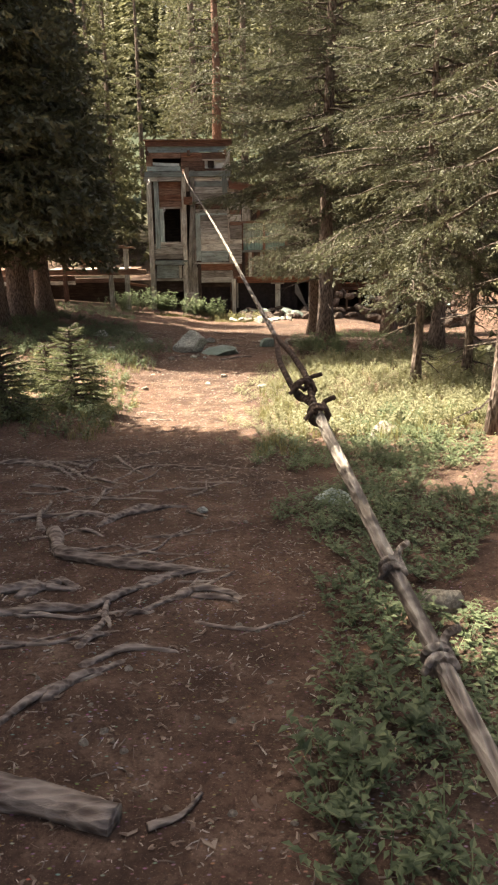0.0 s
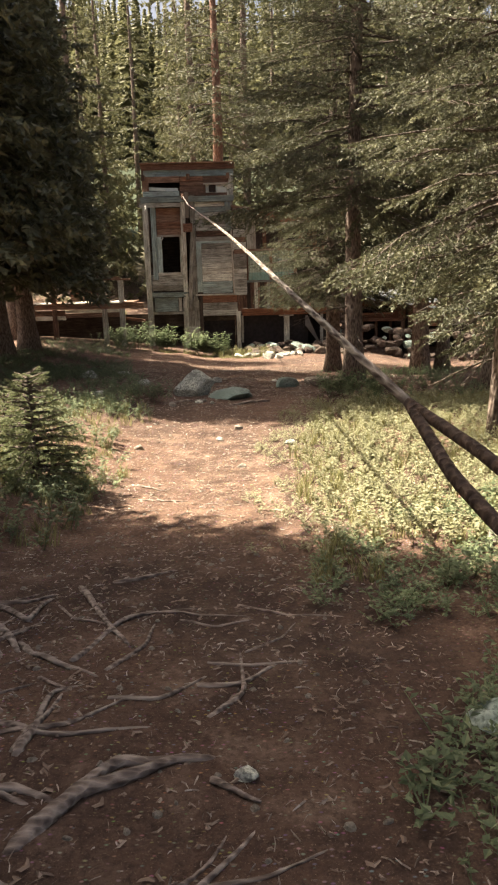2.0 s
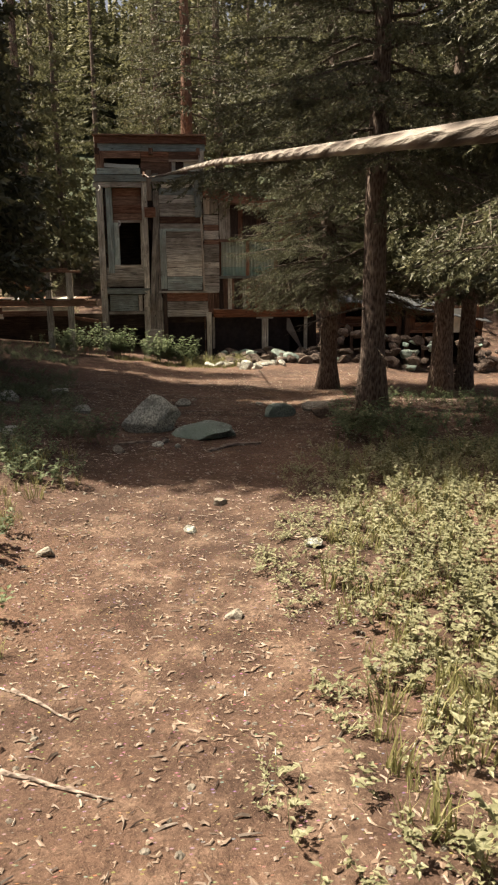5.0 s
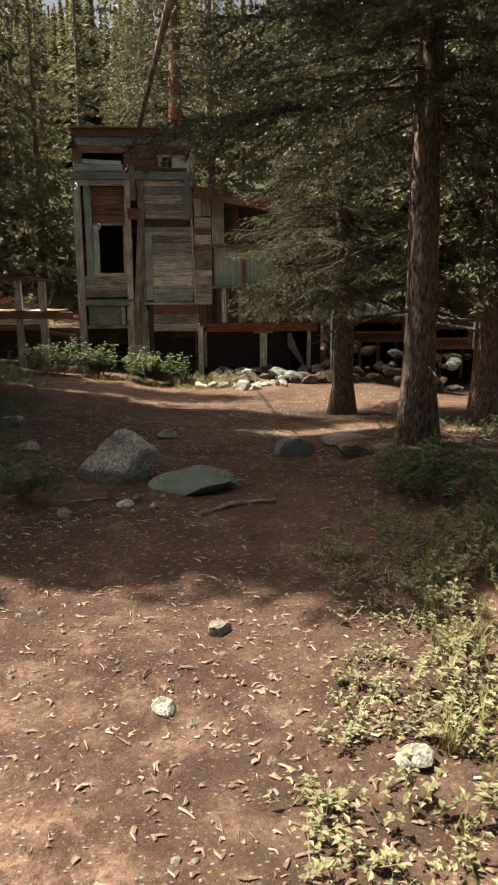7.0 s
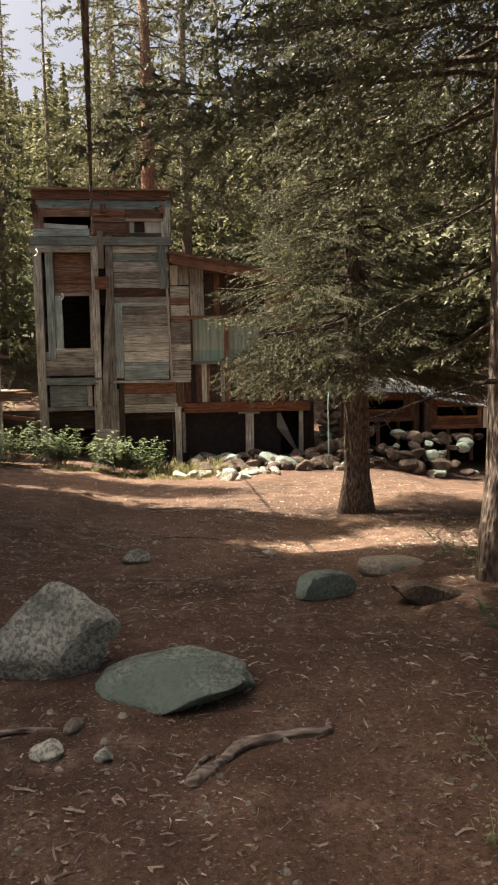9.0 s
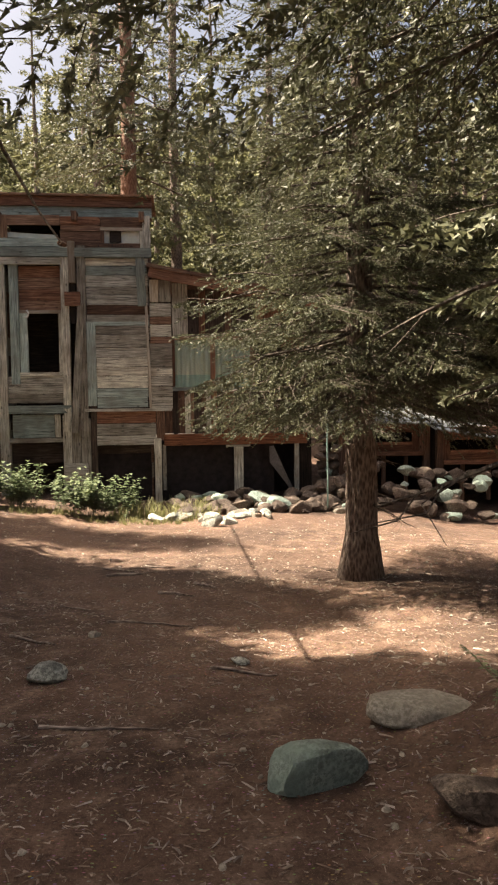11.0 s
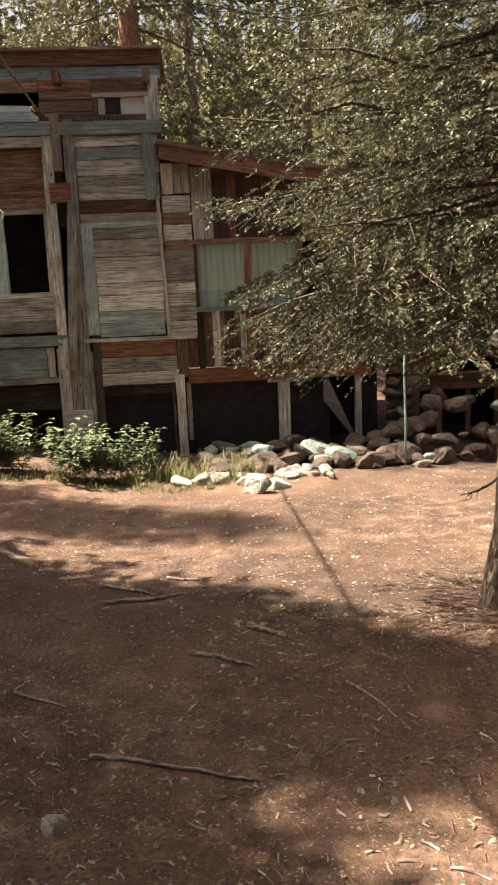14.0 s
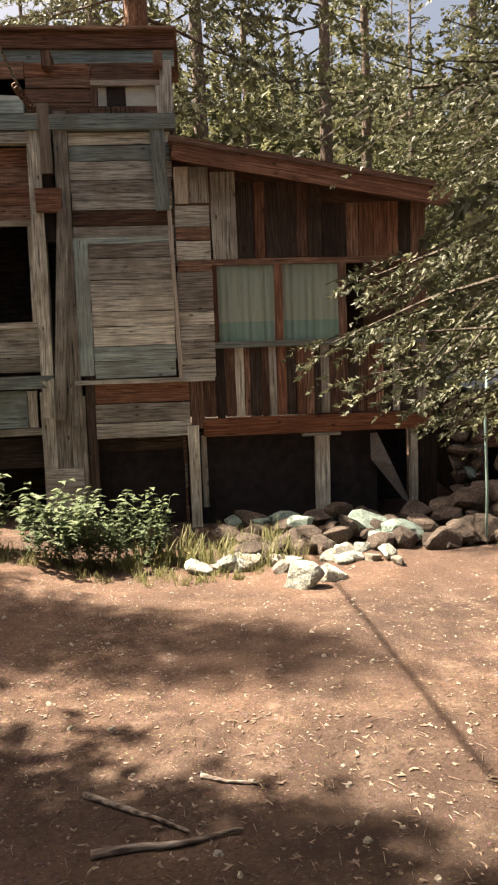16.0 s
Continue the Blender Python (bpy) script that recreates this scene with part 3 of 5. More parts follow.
# tower: posts and beams
plank(cabin, -3.54, -3.36, -1.75, 3.12, FY - 0.03, 0.16, G, True, "post")
plank(cabin, -3.28, -3.12, 0.75, 3.08, FY - 0.02, 0.10, B, True, "post")
plank(cabin, -2.30, -2.15, -0.1, 3.22, FY - 0.05, 0.14, G, True, "post")
plank(cabin, -1.99, -1.83, -0.2, 3.24, FY - 0.05, 0.14, G, True, "post")
plank(cabin, -2.14, -2.01, 2.62, 3.30, FY - 0.10, 0.12, WOOD_PALE, True, "post")
plank(cabin, -2.14, -2.02, 1.9, 2.62, FY - 0.03, 0.08, D_, True, "post")
plank(cabin, -2.22, -1.92, 2.22, 2.46, FY - 0.12, 0.10, R_, False, "block")
plank(cabin, -2.07, -1.94, -0.12, 2.26, FY - 0.12, 0.06, G, True, "lath", tilt=4.0)
plank(cabin, -3.56, -0.55, 3.06, 3.20, FY - 0.09, 0.14, B, False, "beam")
plank(cabin, -3.60, -2.26, 2.93, 3.05, FY - 0.08, 0.12, G, False, "beam")
plank(cabin, -3.48, -2.3, 3.215, 3.34, FY - 0.06, 0.10, B, False, "beam")
# doorway bay
boards(cabin, -3.11, -2.31, 2.15, 2.92, FY + 0.06, 0.03, [R_, N_, R_], 0.2)
plank(cabin, -3.11, -2.96, 0.96, 2.13, FY + 0.03, 0.05, B, True, "door_jamb")
plank(cabin, -2.37, -2.31, 0.96, 2.13, FY + 0.03, 0.05, G, True, "door_jamb")
plank(cabin, -3.11, -2.31, 2.10, 2.16, FY + 0.02, 0.05, WOOD_PALE, False, "lintel")
plank(cabin, -3.12, -2.31, 0.90, 0.97, FY - 0.03, 0.12, G, False, "sill")
boards(cabin, -3.36, -2.24, 0.40, 0.90, FY + 0.0, 0.04, GREYS, 0.17)
plank(cabin, -3.36, -2.14, 0.22, 0.36, FY - 0.05, 0.10, B, False, "ledge")
plank(cabin, -3.3, -2.5, -0.20, 0.20, FY + 0.01, 0.03, B, False, "panel")
plank(cabin, -2.49, -2.38, -0.20, 0.20, FY - 0.01, 0.05, G, True, "post")
plank(cabin, -3.36, -2.3, -0.30, -0.21, FY - 0.02, 0.08, G, False, "ledge")
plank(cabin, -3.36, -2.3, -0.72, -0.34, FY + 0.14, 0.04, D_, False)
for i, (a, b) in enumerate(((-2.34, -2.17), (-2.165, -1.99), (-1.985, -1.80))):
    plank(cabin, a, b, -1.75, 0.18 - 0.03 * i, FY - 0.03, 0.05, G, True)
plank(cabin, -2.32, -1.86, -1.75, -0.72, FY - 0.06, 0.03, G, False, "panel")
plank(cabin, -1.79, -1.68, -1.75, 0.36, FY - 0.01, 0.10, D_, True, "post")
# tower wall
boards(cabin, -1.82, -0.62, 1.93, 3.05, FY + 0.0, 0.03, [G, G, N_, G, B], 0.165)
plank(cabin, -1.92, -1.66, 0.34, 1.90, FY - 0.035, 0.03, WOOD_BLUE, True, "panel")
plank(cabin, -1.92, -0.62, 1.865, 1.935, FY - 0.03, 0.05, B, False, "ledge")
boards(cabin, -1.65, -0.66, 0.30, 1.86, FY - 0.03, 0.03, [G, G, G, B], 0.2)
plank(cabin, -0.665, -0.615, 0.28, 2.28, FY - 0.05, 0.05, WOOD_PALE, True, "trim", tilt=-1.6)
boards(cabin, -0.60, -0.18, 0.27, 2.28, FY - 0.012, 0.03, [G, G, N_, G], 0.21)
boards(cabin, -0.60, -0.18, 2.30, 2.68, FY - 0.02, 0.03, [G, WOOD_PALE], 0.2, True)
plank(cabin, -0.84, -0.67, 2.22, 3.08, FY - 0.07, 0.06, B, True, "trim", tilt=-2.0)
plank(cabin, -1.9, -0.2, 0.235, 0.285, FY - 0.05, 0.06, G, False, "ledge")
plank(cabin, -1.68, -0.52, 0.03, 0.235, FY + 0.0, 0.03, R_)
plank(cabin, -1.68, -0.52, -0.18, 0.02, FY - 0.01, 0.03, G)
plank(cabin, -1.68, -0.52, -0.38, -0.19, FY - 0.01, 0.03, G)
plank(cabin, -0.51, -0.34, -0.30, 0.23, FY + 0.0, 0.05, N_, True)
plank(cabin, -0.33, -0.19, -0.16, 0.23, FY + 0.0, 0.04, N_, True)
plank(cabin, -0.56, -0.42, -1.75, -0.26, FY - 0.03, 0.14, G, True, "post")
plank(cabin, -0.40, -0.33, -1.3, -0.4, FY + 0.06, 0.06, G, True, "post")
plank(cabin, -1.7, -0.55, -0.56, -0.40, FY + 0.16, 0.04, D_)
# upper storey under the tower roof
boards(cabin, -2.28, -1.52, 3.21, 3.70, FY + 0.02, 0.03, [R_, N_, N_], 0.13)
plank(cabin, -3.3, -2.29, 3.56, 3.71, FY + 0.02, 0.04, N_)
plank(cabin, -3.5, -3.28, 3.2, 3.71, FY + 0.0, 0.08, N_, True, "post")
boards(cabin, -1.52, -0.6, 3.53, 3.70, FY + 0.02, 0.04, [N_, R_], 0.17)
plank(cabin, -1.52, -1.45, 3.2, 3.52, FY - 0.01, 0.05, N_, True, "window_frame")
plank(cabin, -0.77, -0.70, 3.2, 3.52, FY - 0.01, 0.05, G, True, "window_frame")
plank(cabin, -1.52, -0.70, 3.48, 3.53, FY - 0.02, 0.06, WOOD_PALE, False, "window_frame")
plank(cabin, -1.45, -0.77, 3.2, 3.48, FY + 0.05, 0.01, WHITE, False, "window_sheet", label="dirty white sheet behind a window")
plank(cabin, -0.70, -0.56, 3.2, 3.71, FY - 0.02, 0.10, G, True, "post")
plank(cabin, -1.34, -1.12, 3.30, 3.48, FY + 0.025, 0.012, D_, False, "torn_paper")
plank(cabin, -1.7, -0.75, 3.21, 3.275, FY - 0.06, 0.05, N_, False, "ledge")
plank(cabin, -3.3, -2.35, 3.36, 3.44, FY + 0.10, 0.02, WHITE, False, "torn_insulation", tilt=3)
plank(cabin, -3.53, -0.52, 3.90, 4.06, FY - 0.20, 0.05, R_, False, "fascia")
plank(cabin, -3.46, -0.53, 3.73, 3.895, FY - 0.16, 0.04, B, False, "fascia")
plank(cabin, -0.58, -0.53, 3.72, 4.06, FY - 0.15, 0.30, N_, True, "fascia")
plank(cabin, -3.53, -3.48, 3.72, 4.06, FY - 0.14, 0.30, N_, True, "fascia")
for x in (-3.45, -2.0, -0.72):
    plank(cabin, x - 0.05, x + 0.05, 3.62, 3.76, FY - 0.14, 0.3, N_, True, "bracket")
roof = plank(cabin, -3.58, -0.49, 4.065, 4.10, FY - 0.26, 1.6, N_, False, "roof", label="warped board roof with a dark felt edge")
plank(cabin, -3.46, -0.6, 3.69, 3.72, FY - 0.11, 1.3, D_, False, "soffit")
# tower sides; back and floors are near-black, the inside's shade in their colour
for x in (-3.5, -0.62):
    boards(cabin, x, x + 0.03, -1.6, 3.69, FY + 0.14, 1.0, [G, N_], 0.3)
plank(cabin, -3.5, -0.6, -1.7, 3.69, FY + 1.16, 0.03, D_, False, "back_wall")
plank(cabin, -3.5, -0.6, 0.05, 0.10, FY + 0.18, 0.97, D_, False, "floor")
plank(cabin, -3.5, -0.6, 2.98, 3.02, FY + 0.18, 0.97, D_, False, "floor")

# wing: beam, boards, windows
plank(cabin, -0.36, 2.52, -0.41, -0.18, FY - 0.05, 0.16, WOOD_RUST_LIT, False, "beam", label="rust-red timber beam")
boards(cabin, -0.18, 2.5, -0.17, 0.62, FY + 0.02, 0.03, [N_, D_, N_, D_, N_, R_, G], 0.11, True)
plank(cabin, -0.18, 2.5, 0.60, 0.67, FY - 0.03, 0.10, B, False, "sill")
for x0, x1 in ((-0.18, -0.12), (0.58, 0.68), (1.38, 1.48), (2.26, 2.5)):
    plank(cabin, x0, x1, 0.67, 1.58, FY + 0.0, 0.07, R_ if x0 < 1 else N_, True, "window_frame")
plank(cabin, -0.18, 2.5, 1.58, 1.65, FY - 0.005, 0.07, N_, False, "window_frame")
plank(cabin, -0.16, 0.14, 1.655, 2.62, FY - 0.01, 0.03, G, True)
boards(cabin, 0.15, 1.2, 1.655, 2.52, FY + 0.02, 0.03, [N_, D_, N_, D_, R_], 0.17, True)
boards(cabin, 1.2, 2.5, 1.655, 2.28, FY + 0.02, 0.03, [N_, D_, R_], 0.17, True)


def curtain(x0, x1, z0, z1):
    """A pale cloth hung in folds behind the glass."""
    n = 40
    V = []
    for i in range(n):
        x = x0 + (x1 - x0) * i / (n - 1)
        d = 0.012 * math.sin(i * 1.3) + 0.008 * math.sin(i * 0.47)
        for z in (z0, z1):
            V.append((x, FY + 0.045 + d, cz(z)))
    F = [(2 * i, 2 * i + 2, 2 * i + 3, 2 * i + 1) for i in range(n - 1)]
    return V, F


for x0, x1 in ((-0.12, 0.58), (0.68, 1.38)):
    V, F = curtain(x0 - 0.02, x1 + 0.02, 0.9, 1.58)
    o = mesh_object("curtain", V, F, CURTAIN, cabin, True, "pale yellow-green curtain")
    o.matrix_local = cabin.matrix_world.inverted()
    V, F = curtain(x0 - 0.02, x1 + 0.02, 0.66, 0.9)
    o = mesh_object("curtain", V, F, CURTAIN_TEAL, cabin, True, "faded teal lower curtain")
    o.matrix_local = cabin.matrix_world.inverted()
    o = plank(cabin, x0, x1, 0.67, 1.58, FY + 0.012, 0.004, GLASS, False, "pane")
    o.visible_shadow = False
# wing interior box, its shade put into near-black boards, and roof
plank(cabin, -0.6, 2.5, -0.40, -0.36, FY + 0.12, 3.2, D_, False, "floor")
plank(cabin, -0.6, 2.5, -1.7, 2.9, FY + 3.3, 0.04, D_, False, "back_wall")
boards(cabin, 2.47, 2.5, -0.4, 2.3, FY + 0.05, 3.2, [N_], 0.3)
ang = math.degrees(math.atan2(0.62, 3.4))
plank(cabin, -0.66, 2.75, 2.60, 2.66, FY - 0.32, 3.8, N_, False, "roof", tilt=ang, label="sloping board roof of the lower wing")
plank(cabin, -0.62, 2.75, 2.42, 2.60, FY - 0.30, 0.05, R_, False, "fascia", tilt=ang)
# below the wing: posts, tar cloth, torn flap
plank(cabin, 1.04, 1.22, -1.75, -0.45, FY - 0.02, 0.12, G, True, "post")
plank(cabin, 0.88, 1.36, -0.455, -0.42, FY - 0.04, 0.14, G, False, "cap")
plank(cabin, 2.27, 2.36, -1.75, -0.42, FY - 0.02, 0.10, G, True, "post")
plank(cabin, 2.37, 2.62, -1.75, -0.2, FY + 0.02, 0.2, D_, True, "post")


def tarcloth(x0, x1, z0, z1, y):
    """A sagging sheet of dark cloth nailed between the posts; also used as a shade backing."""
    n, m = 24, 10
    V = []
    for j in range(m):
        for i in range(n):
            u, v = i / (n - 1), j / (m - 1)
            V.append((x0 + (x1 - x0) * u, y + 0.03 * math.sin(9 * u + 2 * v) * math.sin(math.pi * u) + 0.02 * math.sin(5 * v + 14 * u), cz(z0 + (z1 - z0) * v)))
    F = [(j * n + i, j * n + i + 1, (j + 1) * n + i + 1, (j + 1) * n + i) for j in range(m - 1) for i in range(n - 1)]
    o = mesh_object("tar_cloth", V, F, CLOTH_DARK, cabin, True, "dark sagging tar cloth or shade sheet")
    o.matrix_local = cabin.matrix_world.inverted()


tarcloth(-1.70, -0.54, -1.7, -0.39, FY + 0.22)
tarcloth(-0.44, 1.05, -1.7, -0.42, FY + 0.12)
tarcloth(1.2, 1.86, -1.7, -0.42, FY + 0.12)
# added dark sheet: stands in for the shade behind the torn flap
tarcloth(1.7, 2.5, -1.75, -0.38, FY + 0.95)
V = [(x, y, cz(z)) for x, y, z in ((1.76, FY + 0.04, -0.46), (1.84, FY + 0.0, -0.45), (2.02, FY - 0.06, -0.86), (2.26, FY - 0.02, -1.36), (2.16, FY - 0.03, -1.30), (1.76, FY + 0.02, -0.78))]
o = mesh_object("torn_flap", V + [(x, y + 0.006, z) for x, y, z in V], [(0, 1, 2, 5), (5, 2, 3, 4), (7, 6, 11, 8), (8, 11, 10, 9)], plain("grey_mesh_flap", (0.11, 0.10, 0.10), (0.18, 0.165, 0.16), 30, 0.8), cabin, label="torn grey flap of mesh")
o.matrix_local = cabin.matrix_world.inverted()
# marks on the ledge, unreadable
for i, (x, w, h) in enumerate(((-1.56, 0.035, 0.05), (-1.36, 0.03, 0.07), (-1.30, 0.04, 0.075), (-1.24, 0.03, 0.07), (-1.18, 0.02, 0.075), (-1.13, 0.03, 0.06), (-1.08, 0.02, 0.07), (-1.03, 0.02, 0.065))):
    plank(cabin, x, x + w * 0.5, 3.212, 3.212 + h * 0.75, FY - 0.066, 0.004, INK, True, "painted_mark")
# small iron hooks and pale bits
for x, z, m in ((-3.43, 2.86, IRON_PALE), (-2.93, 2.02, IRON_PALE), (-2.0, 3.68, IRON_PALE), (-0.62, 3.66, IRON_PALE)):
    fy = FY + 0.34 if z > 3.5 else FY
    v, f = tube(spline([(x, fy - 0.16, cz(z) + 0.12), (x + 0.05, fy - 0.20, cz(z) + 0.07), (x + 0.02, fy - 0.22, cz(z) - 0.03), (x - 0.03, fy - 0.19, cz(z) - 0.02)], 10), [0.014] * 10, 6)
    o = mesh_object("hook", v, f, m, cabin, True, "bent pale iron hook")
    o.matrix_local = cabin.matrix_world.inverted()

# ---- stone pillar, sheds and rubble ----
pillar = base("stone_pillar", 2.86, 26.35, -1.7, "rough pillar of stacked field stones under the wing", "pillar")
for k in range(9):
    for j in range(2):
        bm = rock_mesh(0.17, 0.16, 0.11, 300 + 2 * k + j, 2)
        o = part("stone", bm, STONE_BROWN, pillar)
        o.matrix_local = pose(-0.12 + 0.24 * j + rng.uniform(-.04, .04), rng.uniform(-.04, .04), 0.12 + 0.17 * k, rng.uniform(-12, 12), rng.uniform(-12, 12), rng.uniform(0, 360))


def shed(x, y, z, w, h, label, roof_slope, pale=False):
    s = base("low_shed", x, y, z, label, "shed", "low sheds beside the cabin")
    plank(s, x, x + 0.13, z, z + h, y - 0.02, 0.13, N_, True, "post")
    plank(s, x + w - 0.13, x + w, z, z + h, y - 0.02, 0.13, N_, True, "post")
    plank(s, x + 0.13, x + w - 0.13, z + h * 0.50, z + h * 0.56, y - 0.05, 0.14, R_, False, "ledge")
    wx0, wx1 = x + 0.28, x + w * (0.55 if pale else 0.8)
    boards(s, x + 0.13, wx0, z + h * 0.56, z + h, y, 0.03, [R_, N_], 0.12, True)
    boards(s, wx1, x + w - 0.13, z + h * 0.56, z + h, y, 0.03, [R_, N_], 0.14, True)
    plank(s, wx0, wx1, z + h * 0.85, z + h, y, 0.04, R_)
    plank(s, wx0, wx1, z + h * 0.56, z + h * 0.66, y, 0.04, R_)
    plank(s, wx0, wx1, z + h * 0.655, z + h * 0.69, y - 0.04, 0.07, WOOD_RED, False, "window_frame")
    plank(s, wx0, wx1, z + h * 0.83, z + h * 0.86, y - 0.04, 0.07, WOOD_RED, False, "window_frame")
    for k in range(3):
        xx = x + w * (0.25 + 0.25 * k)
        plank(s, xx - 0.04, xx + 0.04, z, z + h * 0.5, y + 0.05, 0.06, N_, True, "stud")
    if pale:
        plank(s, x + w * 0.6, x + w * 0.85, z + h * 0.5, z + h * 0.95, y - 0.05, 0.012, WHITE, True, "pale_sheet", label="pale sheet leaning on the shed wall")
    # inner walls in near-black wood: darkness behind the slot is in their colour
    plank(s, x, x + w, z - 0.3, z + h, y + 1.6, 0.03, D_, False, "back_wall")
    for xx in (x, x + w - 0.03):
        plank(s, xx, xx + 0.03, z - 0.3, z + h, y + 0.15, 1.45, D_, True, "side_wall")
    # corrugated roof
    n = 48
    V = []
    for i in range(n):
        u = i / (n - 1)
        xx = x - 0.15 + (w + 0.3) * u
        zz = z + h + 0.06 + 0.012 * math.sin(i * 2.1) - roof_slope * u
        V += [(xx, y - 0.35, zz - 0.06), (xx, y + 1.8, zz + 0.22)]
    V += [(a, b, c - 0.03) for a, b, c in V]
    F = []
    for i in range(n - 1):
        q = (2 * i, 2 * i + 2, 2 * i + 3, 2 * i + 1)
        F += [q, tuple(2 * n + k for k in reversed(q)), (2 * i, 2 * n + 2 * i, 2 * n + 2 * i + 2, 2 * i + 2)]
    o = mesh_object("roof", V, F, TIN, s, True, "sagging corrugated metal roof")
    o.matrix_local = s.matrix_world.inverted()
    return s


shed(3.25, 27.0, -1.55, 1.95, 1.5, "low red-brown plank shed with a slot window", 0.06)
shed(5.25, 26.7, -1.75, 2.3, 1.55, "low plank shed with a pale sheet and tin roof", 0.45, True)

r2 = np.random.default_rng(11)
for k in range(150):
    if k < 95:
        x, y = r2.uniform(2.3, 7.8), r2.uniform(25.2, 26.5)
        up = 0.75 * smooth(25.1, 26.4, y) * smooth(2.1, 3.2, x)
    else:
        x, y = r2.uniform(-0.2, 2.6), r2.uniform(25.1, 26.1)
        up = 0.18 * smooth(25.2, 26.0, y)
    s = r2.uniform(0.09, 0.25)
    m = (STONE_BROWN, STONE_BROWN, STONE_BROWN, STONE_BROWN, STONE_BROWN, STONE_TEAL)[int(r2.integers(6))]
    rock(x, y, s * 1.2, s, s * 0.75, m, "angular field stone in the rubble heap", 400 + k, 0.25, r2.uniform(0, 360), r2.uniform(-20, 20), "rubble_stone", "rubble heap by the cabin", gz(x, y) + float(up), cuts=2)
for k in range(34):
    x, y = r2.uniform(-0.5, 1.5), r2.uniform(24.5, 25.4)
    s = r2.uniform(0.05, 0.15)
    rock(x, y, s * 1.3, s, s * 0.8, STONE_PALE if k % 3 else STONE, "sun-bleached loose stone before the cabin", 600 + k, 0.3, r2.uniform(0, 360), 0, "loose_stone", "bleached stones before the cabin", cuts=2)

# ---- the stones of the clearing and the trail ----
rock(-1.14, 14.05, 0.37, 0.31, 0.30, STONE, "pale grey boulder with lichen and sun dapple in its colour", 21, 0.3, 20, 12, "boulder", cuts=4)
rock(-0.52, 13.72, 0.47, 0.34, 0.19, STONE_TEAL, "flat green-grey slab of stone in the trail", 35, 0.40, -12, 9, "boulder", flat=0.45, cuts=4)
rock(0.42, 15.2, 0.27, 0.14, 0.13, STONE_TEAL, "dark grey wedge-shaped stone on soil", 27, 0.25, 15, -8)
rock(1.08, 15.75, 0.27, 0.17, 0.11, STONE_PALE, "flat pale stone in the clearing", 33, 0.35, -15, 0, flat=0.4)
rock(1.05, 14.9, 0.26, 0.2, 0.13, STONE_BROWN, "brown stone half buried in soil", 29, 0.4, 15)
rock(-0.88, 16.75, 0.16, 0.10, 0.09, STONE, "small pale stone in needle litter", 41, 0.25, -25)
rock(0.54, 4.45, 0.17, 0.09, 0.06, STONE_TEAL, "flat blue-green slate among weeds", 43, 0.2, -20)
rock(0.84, 2.82, 0.11, 0.08, 0.08, STONE_PALE, "small white stone among weeds", 47, 0.2, 10)
rock(2.80, 25.0, 0.22, 0.15, 0.10, STONE_PALE, "flat white stone at the foot of a pole", 49, 0.3)
rock(0.42, 24.0, 0.22, 0.18, 0.18, STONE, "grey stone with a sharp top", 51, 0.3)
rock(0.75, 24.2, 0.15, 0.13, 0.12, STONE, "sunlit grey stone before the cabin", 53, 0.3)
rock(1.30, 6.35, 0.22, 0.15, 0.10, STONE_PALE, "pale stone in dry grass", 55, 0.3)
for k, (x, y, s) in enumerate(((-1.02, 13.2, .065), (-0.95, 13.4, .05), (-0.8, 13.15, .045), (-1.4, 13.0, .07), (-2.1, 14.9, .12), (-2.6, 13.4, .11), (-3.2, 15.5, .16), (-2.9, 17.5, .15), (-0.6, 10.6, .05), (-0.35, 9.25, .05), (0.2, 10.2, .06), (-0.4, 11.2, .07), (-0.3, 4.2, .04), (-0.75, 17.9, .06), (0.3, 17.0, .06), (-1.5, 10.2, .06))):
    rock(x, y, s * 1.2, s, s * 0.7, STONE_PALE if s < 0.1 and k % 2 else STONE, "small loose stone on the trail" if s < 0.15 else "mossy grey stone on the bank", 70 + k, 0.3, 37 * k, 0, "stone", "loose stones", cuts=2)

# ---- the knotted rope strung from the tower past the trail ----
rope = base("strung_rope", 0.9, -4.0, -0.2, "weathered knotted rope stretched from the tower past the trail", "rope")
LINE = [(1.05, -4.0, -0.05), (0.80, -1.2, 0.12), (0.50, 1.27, 0.42), (0.43, 1.91, 0.51), (0.30, 3.15, 0.71)]
LINE2 = [(0.17, 4.3, 0.86), (0.0, 5.8, 1.05), (-0.19, 7.7, 1.27), (-0.41, 9.75, 1.51), (-0.60, 11.56, 1.70), (-1.0, 15.3, 2.08), (-1.6, 20.8, 2.66), (-2.2, 26.6, 3.40)]
inv = rope.matrix_world.inverted()


def rope_part(name, pts, rad, n, mat, label="", wob=0.025, sides=10):
    v, f = tube(spline(pts, n), [rad] * n, sides, wob, seed=n)
    o = mesh_object(name, v, f, mat, rope, True, label)
    o.matrix_local = inv
    return o


